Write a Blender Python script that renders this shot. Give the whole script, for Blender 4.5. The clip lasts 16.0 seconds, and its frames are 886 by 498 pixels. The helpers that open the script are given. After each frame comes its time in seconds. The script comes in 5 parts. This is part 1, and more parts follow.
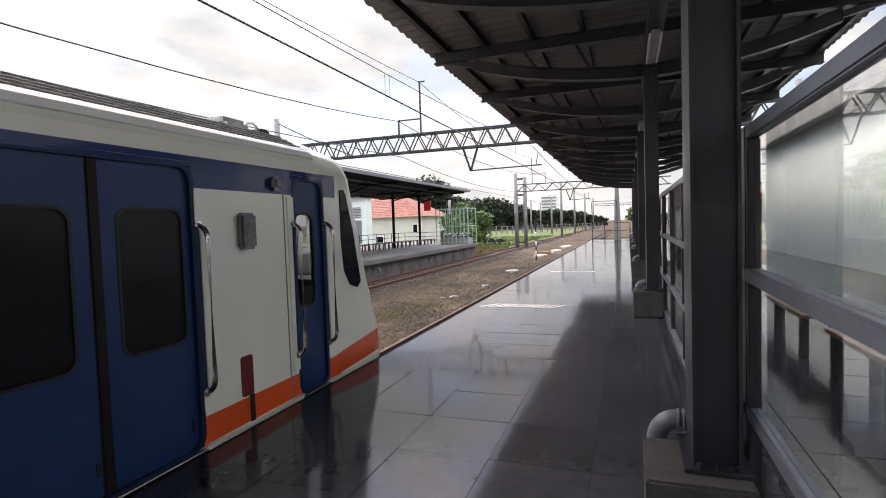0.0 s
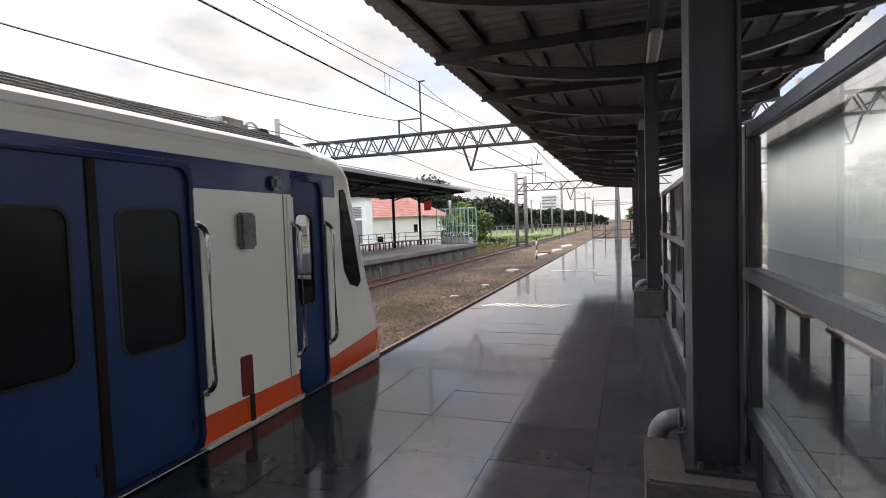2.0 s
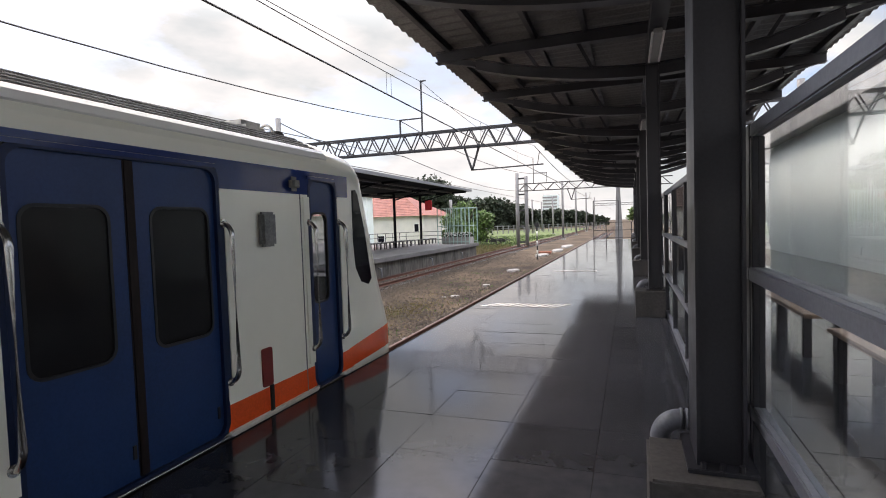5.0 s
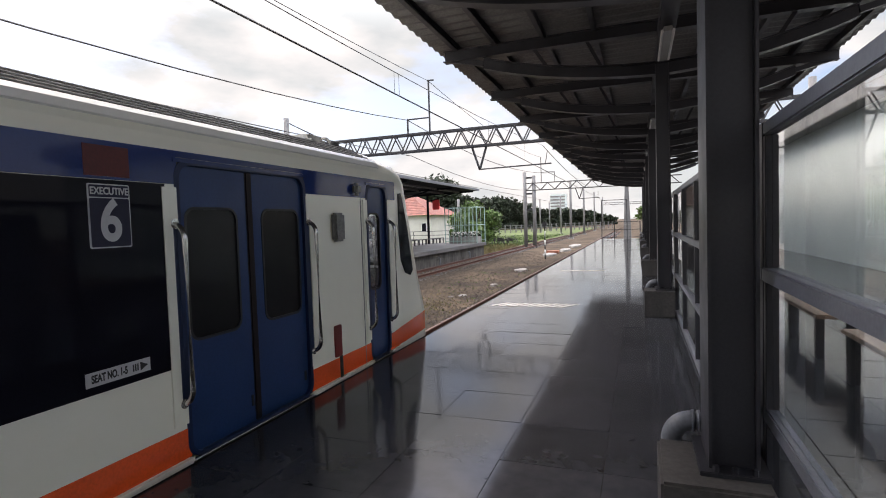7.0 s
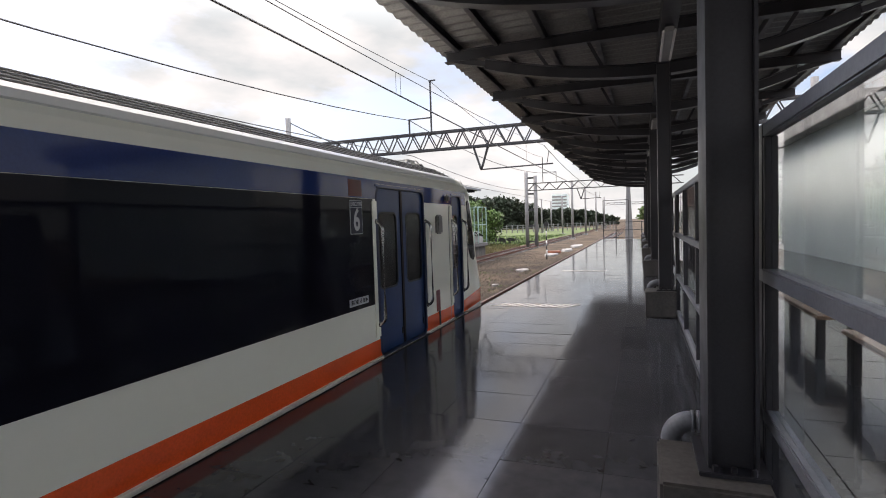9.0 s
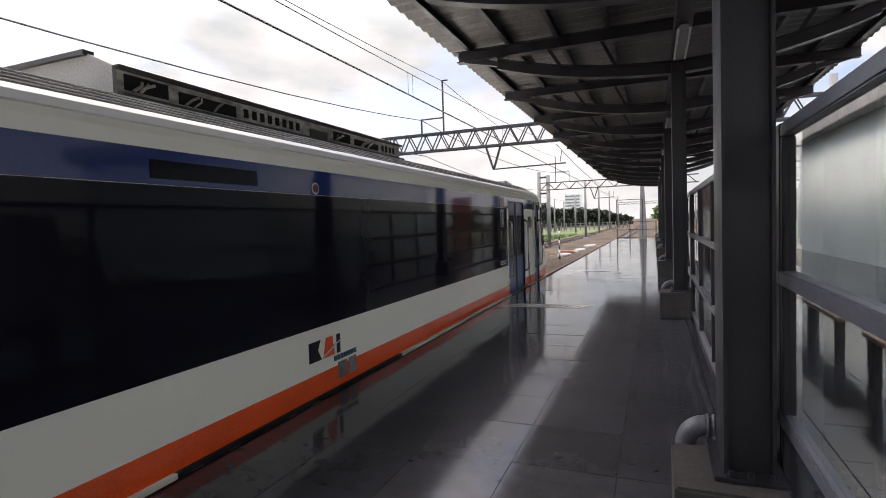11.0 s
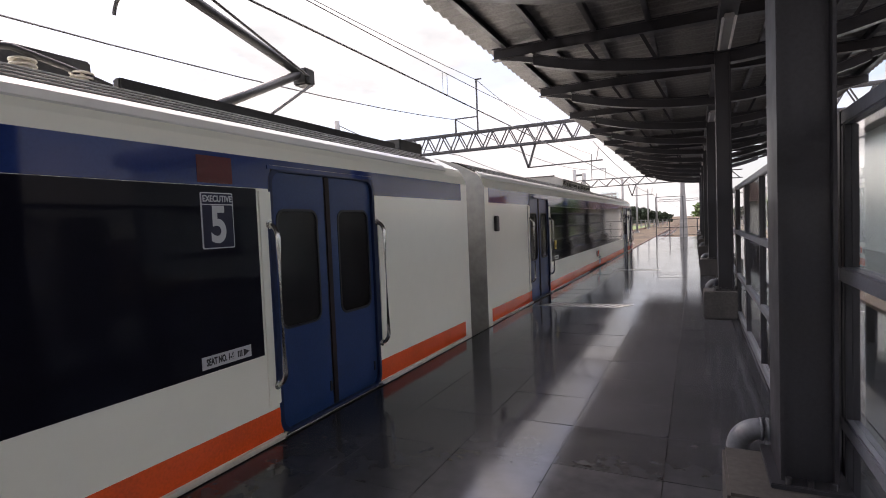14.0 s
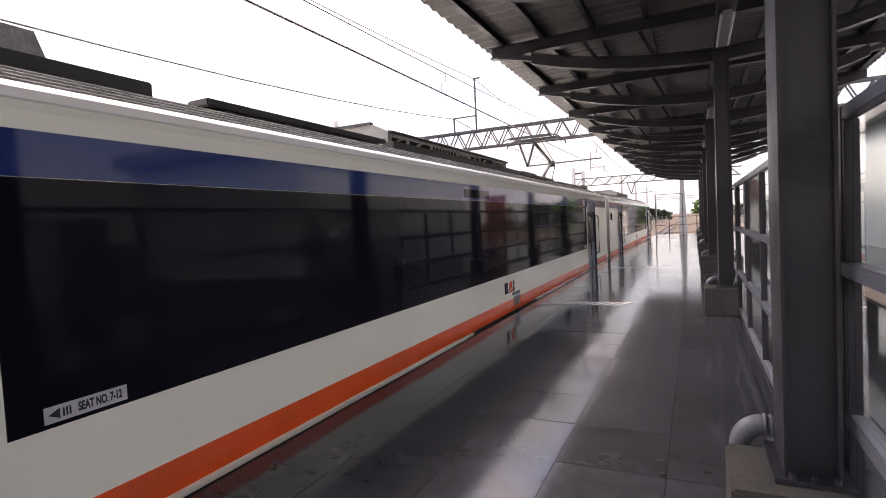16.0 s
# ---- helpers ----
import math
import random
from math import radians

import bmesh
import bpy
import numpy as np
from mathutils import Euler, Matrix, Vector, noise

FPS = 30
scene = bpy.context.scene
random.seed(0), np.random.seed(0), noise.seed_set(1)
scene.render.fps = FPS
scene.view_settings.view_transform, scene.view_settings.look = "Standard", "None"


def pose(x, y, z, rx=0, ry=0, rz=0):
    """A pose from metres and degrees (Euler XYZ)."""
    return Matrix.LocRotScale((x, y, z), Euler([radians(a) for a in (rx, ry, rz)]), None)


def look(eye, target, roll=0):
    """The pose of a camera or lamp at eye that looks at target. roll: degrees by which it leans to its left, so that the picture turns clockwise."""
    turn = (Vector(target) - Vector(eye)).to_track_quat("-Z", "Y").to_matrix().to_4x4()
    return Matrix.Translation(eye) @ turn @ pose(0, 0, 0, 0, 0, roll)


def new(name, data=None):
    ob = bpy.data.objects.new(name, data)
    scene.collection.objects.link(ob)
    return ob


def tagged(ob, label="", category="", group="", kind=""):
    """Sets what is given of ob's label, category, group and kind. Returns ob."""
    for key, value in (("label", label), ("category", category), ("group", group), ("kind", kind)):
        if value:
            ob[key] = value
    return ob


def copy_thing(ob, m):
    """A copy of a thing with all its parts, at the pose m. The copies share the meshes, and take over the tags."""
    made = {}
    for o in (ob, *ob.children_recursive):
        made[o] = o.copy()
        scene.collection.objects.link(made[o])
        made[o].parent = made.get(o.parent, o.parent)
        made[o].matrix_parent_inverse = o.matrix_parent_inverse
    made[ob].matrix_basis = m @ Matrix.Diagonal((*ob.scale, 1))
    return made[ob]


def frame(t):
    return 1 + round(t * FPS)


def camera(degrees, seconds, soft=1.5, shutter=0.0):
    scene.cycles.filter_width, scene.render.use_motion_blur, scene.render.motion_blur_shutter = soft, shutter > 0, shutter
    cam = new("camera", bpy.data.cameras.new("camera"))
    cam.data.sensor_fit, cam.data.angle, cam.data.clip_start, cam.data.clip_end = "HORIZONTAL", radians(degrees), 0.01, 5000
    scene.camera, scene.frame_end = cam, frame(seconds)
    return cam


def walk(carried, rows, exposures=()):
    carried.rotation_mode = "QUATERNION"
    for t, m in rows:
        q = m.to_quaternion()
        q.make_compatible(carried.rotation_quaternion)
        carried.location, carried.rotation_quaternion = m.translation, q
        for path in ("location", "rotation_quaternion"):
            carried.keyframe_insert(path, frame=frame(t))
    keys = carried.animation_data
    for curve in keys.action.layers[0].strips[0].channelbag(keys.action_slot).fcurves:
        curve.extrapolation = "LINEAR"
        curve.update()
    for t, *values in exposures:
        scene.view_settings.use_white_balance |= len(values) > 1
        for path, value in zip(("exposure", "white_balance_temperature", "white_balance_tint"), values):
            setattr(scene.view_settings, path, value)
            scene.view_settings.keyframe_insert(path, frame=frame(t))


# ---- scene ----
# World: y runs along the platform, x to the right, z = 0 is the platform's floor.
TRACK = -4.2        # centre line of the train's track
RAIL = -1.09        # rail head
GROUND = -1.32


def view(x, y, z, yaw, pitch, roll):
    """The camera at a place, turned left of the track by yaw, up by pitch, leaning by roll."""
    a, b = radians(yaw), radians(pitch)
    way = Vector((-math.sin(a) * math.cos(b), math.cos(a) * math.cos(b), math.sin(b)))
    return look((x, y, z), Vector((x, y, z)) + way, roll)


cam = camera(80.57, 16.0, soft=1.0, shutter=0.0)
walk(cam, [
    (0, view(0.000, 0.000, 1.420, 19.60, -2.60, -1.90)),
    (0.5, view(0.002, -0.001, 1.421, 19.61, -2.60, -1.92)),
    (1, view(-0.001, 0.006, 1.418, 19.61, -2.64, -1.93)),
    (1.5, view(-0.002, 0.011, 1.416, 19.65, -2.63, -1.96)),
    (2, view(0.001, 0.007, 1.419, 19.65, -2.64, -1.98)),
    (2.5, view(0.002, 0.002, 1.422, 19.65, -2.65, -2.00)),
    (3, view(0.002, -0.002, 1.420, 19.66, -2.64, -1.96)),
    (3.5, view(-0.002, 0.009, 1.417, 19.73, -2.64, -1.90)),
    (4, view(-0.007, 0.005, 1.416, 19.72, -2.65, -1.86)),
    (6.5, view(-0.011, 0.011, 1.416, 19.82, -2.65, -1.80)),
    (7, view(-0.019, 0.015, 1.418, 20.54, -2.69, -1.87)),
    (7.5, view(-0.021, 0.016, 1.419, 20.75, -2.66, -1.87)),
    (8, view(-0.016, 0.020, 1.417, 20.73, -2.68, -1.88)),
    (8.5, view(-0.014, 0.011, 1.419, 20.71, -2.67, -1.83)),
    (9, view(-0.011, 0.007, 1.421, 20.71, -2.68, -1.82)),
    (11.5, view(-0.010, 0.013, 1.431, 22.87, -2.63, -1.98)),
    (12, view(-0.019, 0.013, 1.425, 23.70, -2.60, -2.03)),
    (12.5, view(-0.033, 0.019, 1.423, 24.08, -2.60, -1.96)),
    (13, view(-0.028, 0.021, 1.422, 24.79, -2.57, -2.26)),
    (13.5, view(-0.036, 0.017, 1.420, 25.64, -2.56, -2.37)),
    (14, view(-0.042, 0.026, 1.418, 25.81, -2.57, -2.34)),
    (14.5, view(-0.047, 0.031, 1.416, 25.80, -2.56, -2.33)),
    (15, view(-0.050, 0.032, 1.417, 25.78, -2.62, -2.62)),
    (15.5, view(-0.047, 0.028, 1.416, 25.77, -2.62, -2.87)),
    (16, view(-0.049, 0.025, 1.415, 25.78, -2.61, -2.88)),
], exposures=[(0, 1.70, 7600, 28), (9, 1.58, 7500, 27), (12, 1.65, 7600, 30), (13.5, 1.72, 7650, 31), (15, 2.15, 7800, 35), (16, 2.25, 7900, 36)])

# ---- world and sun ----
world = bpy.data.worlds.new("sky")
scene.world = world
world.use_nodes = True
wn, wl = world.node_tree.nodes, world.node_tree.links
wn.clear()
SUN_UP, SUN_TURN = radians(52), radians(-60)
sky = wn.new("ShaderNodeTexSky")
sky.sky_type, sky.sun_disc, sky.sun_elevation, sky.sun_rotation = "NISHITA", False, SUN_UP, SUN_TURN
sky.air_density, sky.dust_density = 1.0, 2.0
coord = wn.new("ShaderNodeTexCoord")
stretch = wn.new("ShaderNodeMapping")
stretch.inputs["Scale"].default_value = (1.0, 1.0, 2.6)
cloud = wn.new("ShaderNodeTexNoise")
cloud.inputs["Scale"].default_value, cloud.inputs["Detail"].default_value, cloud.inputs["Roughness"].default_value = 2.6, 8, 0.55
ramp = wn.new("ShaderNodeValToRGB")
ramp.color_ramp.elements[0].position, ramp.color_ramp.elements[0].color = 0.40, (0, 0, 0, 1)
ramp.color_ramp.elements[1].position, ramp.color_ramp.elements[1].color = 0.53, (1, 1, 1, 1)
shade = wn.new("ShaderNodeTexNoise")
shade.inputs["Scale"].default_value, shade.inputs["Detail"].default_value = 4.0, 6
tone = wn.new("ShaderNodeValToRGB")
tone.color_ramp.elements[0].position, tone.color_ramp.elements[0].color = 0.40, (1.80, 2.22, 2.36, 1)
tone.color_ramp.elements[1].position, tone.color_ramp.elements[1].color = 0.58, (2.65, 3.0, 3.08, 1)
mix = wn.new("ShaderNodeMix")
mix.data_type = "RGBA"
back = wn.new("ShaderNodeBackground")
back.inputs["Strength"].default_value = 0.12
out = wn.new("ShaderNodeOutputWorld")
wl.new(coord.outputs["Generated"], stretch.inputs["Vector"])
wl.new(stretch.outputs["Vector"], cloud.inputs["Vector"])
wl.new(stretch.outputs["Vector"], shade.inputs["Vector"])
wl.new(cloud.outputs["Fac"], ramp.inputs["Fac"])
wl.new(shade.outputs["Fac"], tone.inputs["Fac"])
low, most, thin = wn.new("ShaderNodeMapRange"), wn.new("ShaderNodeMath"), wn.new("ShaderNodeVectorMath")
low.inputs["From Min"].default_value, low.inputs["From Max"].default_value = 0.03, 0.22
low.inputs["To Min"].default_value, low.inputs["To Max"].default_value = 1.0, 0.0
most.operation, thin.operation = "MAXIMUM", "MULTIPLY"
thin.inputs[1].default_value = (0.47, 0.55, 0.59)
wl.new(low.outputs["Result"], most.inputs[0])
wl.new(ramp.outputs["Color"], most.inputs[1])
wl.new(most.outputs[0], mix.inputs["Factor"])
wl.new(sky.outputs["Color"], thin.inputs[0])
wl.new(thin.outputs["Vector"], mix.inputs["A"])
wl.new(tone.outputs["Color"], mix.inputs["B"])
split, rise, times = wn.new("ShaderNodeSeparateXYZ"), wn.new("ShaderNodeMapRange"), wn.new("ShaderNodeVectorMath")
rise.inputs["From Min"].default_value, rise.inputs["From Max"].default_value = 0.34, 0.80
rise.inputs["To Min"].default_value, rise.inputs["To Max"].default_value = 1.0, 5.4
times.operation = "SCALE"
wl.new(coord.outputs["Generated"], split.inputs[0])
wl.new(split.outputs["Z"], rise.inputs["Value"])
wl.new(split.outputs["Z"], low.inputs["Value"])
wl.new(mix.outputs["Result"], times.inputs[0])
wl.new(rise.outputs["Result"], times.inputs["Scale"])
wl.new(times.outputs["Vector"], back.inputs["Color"])
wl.new(back.outputs["Background"], out.inputs["Surface"])

sun = new("sun", bpy.data.lights.new("sun", "SUN"))
sun.data.energy, sun.data.angle, sun.data.color = 0.6, radians(12), (1.0, 0.95, 0.88)
sun.matrix_basis = look((0, 0, 60), Vector((0, 0, 60)) + Vector((-math.sin(SUN_TURN) * math.cos(SUN_UP), -math.cos(SUN_TURN) * math.cos(SUN_UP), -math.sin(SUN_UP))))


# ---- materials ----
def mat(name, color, rough=0.6, metal=0.0, vary=0.15, scale=4.0, fine=60.0, bump=0.0, spec=0.5, coat=0.0, rough_vary=0.0, stretch=(1, 1, 1), second=None, random_tone=0.0, placed=False):
    """A surface with two scales of variation in colour, and fine relief."""
    m = bpy.data.materials.new(name)
    m.use_nodes = True
    n, l = m.node_tree.nodes, m.node_tree.links
    b = n["Principled BSDF"]
    b.inputs["Roughness"].default_value, b.inputs["Metallic"].default_value = rough, metal
    b.inputs["Specular IOR Level"].default_value, b.inputs["Coat Weight"].default_value = spec, coat
    b.inputs["Coat Roughness"].default_value = 0.08
    tc, mp = n.new("ShaderNodeTexCoord"), n.new("ShaderNodeMapping")
    mp.inputs["Scale"].default_value = stretch
    if placed:
        geo = n.new("ShaderNodeNewGeometry")
        l.new(geo.outputs["Position"], mp.inputs["Vector"])
    else:
        l.new(tc.outputs["Object"], mp.inputs["Vector"])
    big, small = n.new("ShaderNodeTexNoise"), n.new("ShaderNodeTexNoise")
    big.inputs["Scale"].default_value, big.inputs["Detail"].default_value = scale, 5
    small.inputs["Scale"].default_value, small.inputs["Detail"].default_value = fine, 4
    for q in (big, small):
        l.new(mp.outputs["Vector"], q.inputs["Vector"])
    add = n.new("ShaderNodeMath")
    add.operation = "ADD"
    half = n.new("ShaderNodeMath")
    half.operation, half.inputs[1].default_value = "MULTIPLY", 0.5
    l.new(big.outputs["Fac"], add.inputs[0])
    l.new(small.outputs["Fac"], add.inputs[1])
    l.new(add.outputs[0], half.inputs[0])
    r = n.new("ShaderNodeValToRGB")
    lo = [c * (1 - vary) for c in color]
    hi = [min(1, c * (1 + vary)) for c in (second or color)]
    r.color_ramp.elements[0].position, r.color_ramp.elements[0].color = 0.38, (*lo, 1)
    r.color_ramp.elements[1].position, r.color_ramp.elements[1].color = 0.62, (*hi, 1)
    l.new(half.outputs[0], r.inputs["Fac"])
    last = r.outputs["Color"]
    if random_tone:
        info, hsv, mr = n.new("ShaderNodeObjectInfo"), n.new("ShaderNodeHueSaturation"), n.new("ShaderNodeMapRange")
        mr.inputs["To Min"].default_value, mr.inputs["To Max"].default_value = 1 - random_tone, 1 + random_tone
        l.new(info.outputs["Random"], mr.inputs["Value"])
        l.new(mr.outputs["Result"], hsv.inputs["Value"])
        l.new(last, hsv.inputs["Color"])
        last = hsv.outputs["Color"]
    l.new(last, b.inputs["Base Color"])
    if rough_vary:
        mr2 = n.new("ShaderNodeMapRange")
        mr2.inputs["From Min"].default_value, mr2.inputs["From Max"].default_value = 0.35, 0.65
        mr2.inputs["To Min"].default_value, mr2.inputs["To Max"].default_value = max(0.02, rough - rough_vary), rough + rough_vary
        l.new(big.outputs["Fac"], mr2.inputs["Value"])
        l.new(mr2.outputs["Result"], b.inputs["Roughness"])
    if bump:
        bp = n.new("ShaderNodeBump")
        bp.inputs["Strength"].default_value, bp.inputs["Distance"].default_value = bump, 0.01
        l.new(small.outputs["Fac"], bp.inputs["Height"])
        l.new(bp.outputs["Normal"], b.inputs["Normal"])
    return m


def glass_mat(name, tint, rough=0.0, ior=1.5):
    m = bpy.data.materials.new(name)
    m.use_nodes = True
    b = m.node_tree.nodes["Principled BSDF"]
    b.inputs["Base Color"].default_value = (*tint, 1)
    b.inputs["Roughness"].default_value, b.inputs["Transmission Weight"].default_value, b.inputs["IOR"].default_value = rough, 1.0, ior
    return m


M_TILE = mat("polished_grey_tile", (0.035, 0.037, 0.042), 0.10, vary=0.2, scale=1.3, fine=9, rough_vary=0.02, random_tone=0.16, spec=0.26, placed=True)
M_JOINT = mat("tile_joint", (0.010, 0.010, 0.011), 0.7, spec=0.2)
M_CONC = mat("weathered_concrete", (0.26, 0.255, 0.245), 0.85, vary=0.3, scale=1.5, fine=40, bump=0.25)
M_CONC_DARK = mat("dark_concrete", (0.07, 0.064, 0.06), 0.6, vary=0.25, scale=3, fine=40, bump=0.1)
M_CONC_OLD = mat("stained_old_concrete", (0.085, 0.080, 0.072), 0.9, vary=0.6, scale=0.9, fine=8, bump=0.2, stretch=(1, 1, 0.25))
M_DECK = mat("worn_platform_deck", (0.115, 0.112, 0.11), 0.7, vary=0.25, scale=0.8, fine=12)
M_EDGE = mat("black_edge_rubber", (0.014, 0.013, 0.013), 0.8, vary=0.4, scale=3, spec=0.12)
M_WHITEMARK = mat("worn_white_road_paint", (0.50, 0.50, 0.48), 0.5, vary=0.45, scale=7, fine=80)
M_STEEL = mat("dark_grey_painted_steel", (0.030, 0.030, 0.036), 0.42, vary=0.2, scale=3, fine=70, rough_vary=0.1)
M_STEEL_LIGHT = mat("grey_aluminium_frame", (0.22, 0.23, 0.26), 0.38, metal=0.3, vary=0.12, scale=4)
M_ROOF = mat("canopy_sheet_metal", (0.135, 0.130, 0.128), 0.55, vary=0.35, scale=1.2, fine=30, rough_vary=0.1)
M_PIPE = mat("grey_plastic_pipe", (0.16, 0.17, 0.19), 0.4, vary=0.15, scale=8)
M_LAMP = mat("white_lamp_housing", (0.30, 0.30, 0.29), 0.4, vary=0.1)
M_GLASS = glass_mat("clear_glass", (0.93, 0.97, 0.96))
M_SCREEN = glass_mat("tinted_windscreen", (0.47, 0.48, 0.50), ior=1.02)
M_CABGLASS = glass_mat("smoky_cab_glass", (0.55, 0.56, 0.58))
M_BENCH = mat("brown_bench_plank", (0.22, 0.135, 0.09), 0.45, vary=0.35, scale=3, fine=50, stretch=(8, 1, 8))
M_BENCH_LEG = mat("dark_bench_leg", (0.03, 0.028, 0.03), 0.5)
M_PLASTER = mat("off_white_plaster", (0.70, 0.78, 0.75), 0.8, vary=0.08, scale=0.7, fine=30, bump=0.05)
M_PLASTER2 = mat("cream_plaster", (0.62, 0.60, 0.55), 0.8, vary=0.12, scale=0.7, fine=30)
M_OLDROOF = mat("dark_weathered_roof", (0.07, 0.04, 0.03), 0.85, vary=0.4, scale=2)
M_TERRA = mat("terracotta_roof_tile", (0.21, 0.070, 0.052), 0.75, vary=0.35, scale=2, fine=20)
M_WHITE = mat("white_train_paint", (0.90, 0.885, 0.76), 0.22, vary=0.012, scale=0.8, fine=6, coat=0.25)
M_GUTTER = mat("bright_white_gutter", (0.66, 0.66, 0.62), 0.3, vary=0.02)
# White end paint, soiled, and darkened for the shade between the cars.
M_ENDPAINT = mat("soiled_shaded_end_paint", (0.36, 0.36, 0.33), 0.42, vary=0.16, scale=0.9, fine=9)
M_BLUE = mat("blue_train_paint", (0.012, 0.034, 0.14), 0.06, vary=0.1, scale=1.5, spec=0.28)
M_DOORBLUE = mat("blue_door_paint", (0.013, 0.041, 0.125), 0.3, vary=0.12, scale=2, spec=0.25)
M_DOOREDGE = mat("dark_door_edge", (0.008, 0.020, 0.062), 0.4, spec=0.25)
M_ORANGE = mat("orange_red_train_paint", (0.90, 0.105, 0.022), 0.25, vary=0.1, scale=2, coat=0.3)
M_BLACKGLASS = mat("black_window_film", (0.007, 0.007, 0.012), 0.05, vary=0.1, spec=0.07)
M_BROWNSEAL = mat("worn_brown_rubber", (0.018, 0.012, 0.011), 0.6, vary=0.3, scale=3, stretch=(1, 1, 0.2), spec=0.2)
M_DOORGLASS = mat("dark_door_pane", (0.012, 0.011, 0.012), 0.12, vary=0.08, scale=1.5, fine=4, spec=0.13)
M_CABIN = mat("grey_cab_lining", (0.16, 0.16, 0.17), 0.7, vary=0.15)
M_TEAL = mat("dark_teal_film", (0.018, 0.07, 0.10), 0.4, vary=0.1)
M_INSULATOR = mat("beige_insulator", (0.42, 0.39, 0.33), 0.45, vary=0.25, scale=8)
# Black rubber; under the sill it also stands for the shade of an opening.
M_RUBBER = mat("black_rubber_and_gap", (0.012, 0.012, 0.013), 0.55)
M_ACGREY = mat("dirty_grey_roof_case", (0.27, 0.26, 0.235), 0.6, vary=0.5, scale=1.6, fine=9, stretch=(1, 1, 3))
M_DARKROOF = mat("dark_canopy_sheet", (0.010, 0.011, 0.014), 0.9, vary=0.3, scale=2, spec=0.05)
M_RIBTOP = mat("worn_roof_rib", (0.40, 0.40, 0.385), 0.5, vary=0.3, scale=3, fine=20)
# Near-black for the rib grooves, and for case openings with their shade as colour.
M_RIB = mat("groove_and_opening_dark", (0.014, 0.014, 0.014), 0.8, spec=0.1)
M_CHROME = mat("brushed_steel_handle", (0.56, 0.55, 0.53), 0.24, metal=1.0, vary=0.08)
M_GREYBOX = mat("grey_metal_box", (0.2, 0.2, 0.19), 0.5, metal=0.3, vary=0.3, scale=8)
M_LOGO = mat("dark_mark_film", (0.012, 0.012, 0.022), 0.5, spec=0.2)
M_PATCH = mat("deep_red_film", (0.10, 0.009, 0.009), 0.3, vary=0.15, spec=0.25)
M_RED = mat("dark_red_paint", (0.20, 0.016, 0.014), 0.35, vary=0.15)
M_BLACK = mat("black_equipment", (0.02, 0.02, 0.021), 0.5, vary=0.4, scale=6)
M_YELLOW = mat("yellow_sticker", (0.70, 0.50, 0.05), 0.4, vary=0.05)
M_SIGNWHITE = mat("white_sticker", (0.52, 0.52, 0.53), 0.4, vary=0.05)
M_SIGNBLUE = mat("navy_sticker", (0.012, 0.013, 0.035), 0.35, vary=0.08, spec=0.2)
M_GRAVEL = mat("brown_ballast", (0.024, 0.017, 0.011), 0.95, vary=0.7, scale=0.42, fine=9, bump=0.9, second=(0.066, 0.047, 0.030), spec=0.2)
M_STONE = mat("ballast_stone", (0.062, 0.047, 0.034), 0.9, vary=0.7, scale=9, fine=30)
M_GRASS = mat("grass", (0.034, 0.060, 0.008), 0.9, vary=0.45, scale=0.25, fine=6, bump=0.4, second=(0.062, 0.092, 0.014))
M_BLADE = mat("grass_blades", (0.042, 0.084, 0.011), 0.8, vary=0.4, scale=0.6, fine=10)
M_RUST = mat("rusty_rail", (0.088, 0.027, 0.015), 0.8, vary=0.3, scale=3)
M_RAILTOP = mat("worn_rail_head", (0.085, 0.037, 0.025), 0.6, metal=0.1, vary=0.2)
M_GALV = mat("galvanised_steel", (0.05, 0.05, 0.053), 0.5, metal=0.4, vary=0.25, scale=2)
M_MAST = mat("pale_concrete_mast", (0.19, 0.19, 0.187), 0.8, vary=0.2, scale=1.5)
M_WIRE = mat("dark_wire", (0.03, 0.03, 0.03), 0.5)
M_LEAF = mat("leaves", (0.055, 0.11, 0.022), 0.6, vary=0.5, scale=0.5, fine=3, second=(0.075, 0.14, 0.03))
M_LEAF_FAR = mat("far_leaves", (0.022, 0.036, 0.018), 0.8, vary=0.45, scale=0.12, fine=1.2)
M_BARK = mat("bark", (0.10, 0.075, 0.05), 0.9, vary=0.4)
M_FENCE_W = mat("white_fence_paint", (0.7, 0.7, 0.68), 0.6, vary=0.1)
M_REDSIGN = mat("red_sign", (0.85, 0.03, 0.04), 0.5, vary=0.1)


# ---- mesh helpers ----
def box(bm, x0, x1, y0, y1, z0, z1):
    v = [bm.verts.new(p) for p in ((x0, y0, z0), (x1, y0, z0), (x1, y1, z0), (x0, y1, z0), (x0, y0, z1), (x1, y0, z1), (x1, y1, z1), (x0, y1, z1))]
    for f in ((3, 2, 1, 0), (4, 5, 6, 7), (0, 1, 5, 4), (1, 2, 6, 5), (2, 3, 7, 6), (3, 0, 4, 7)):
        bm.faces.new([v[i] for i in f])
    return bm


def rbox(bm, x0, x1, y0, y1, z0, z1, r=0.01):
    """A box with bevelled edges."""
    tmp = box(bmesh.new(), x0, x1, y0, y1, z0, z1)
    bmesh.ops.bevel(tmp, geom=tmp.edges[:], offset=r, segments=2, affect="EDGES")
    join(bm, tmp)
    return bm


def join(bm, other):
    me = bpy.data.meshes.new("tmp")
    other.to_mesh(me)
    other.free()
    bm.from_mesh(me)
    bpy.data.meshes.remove(me)


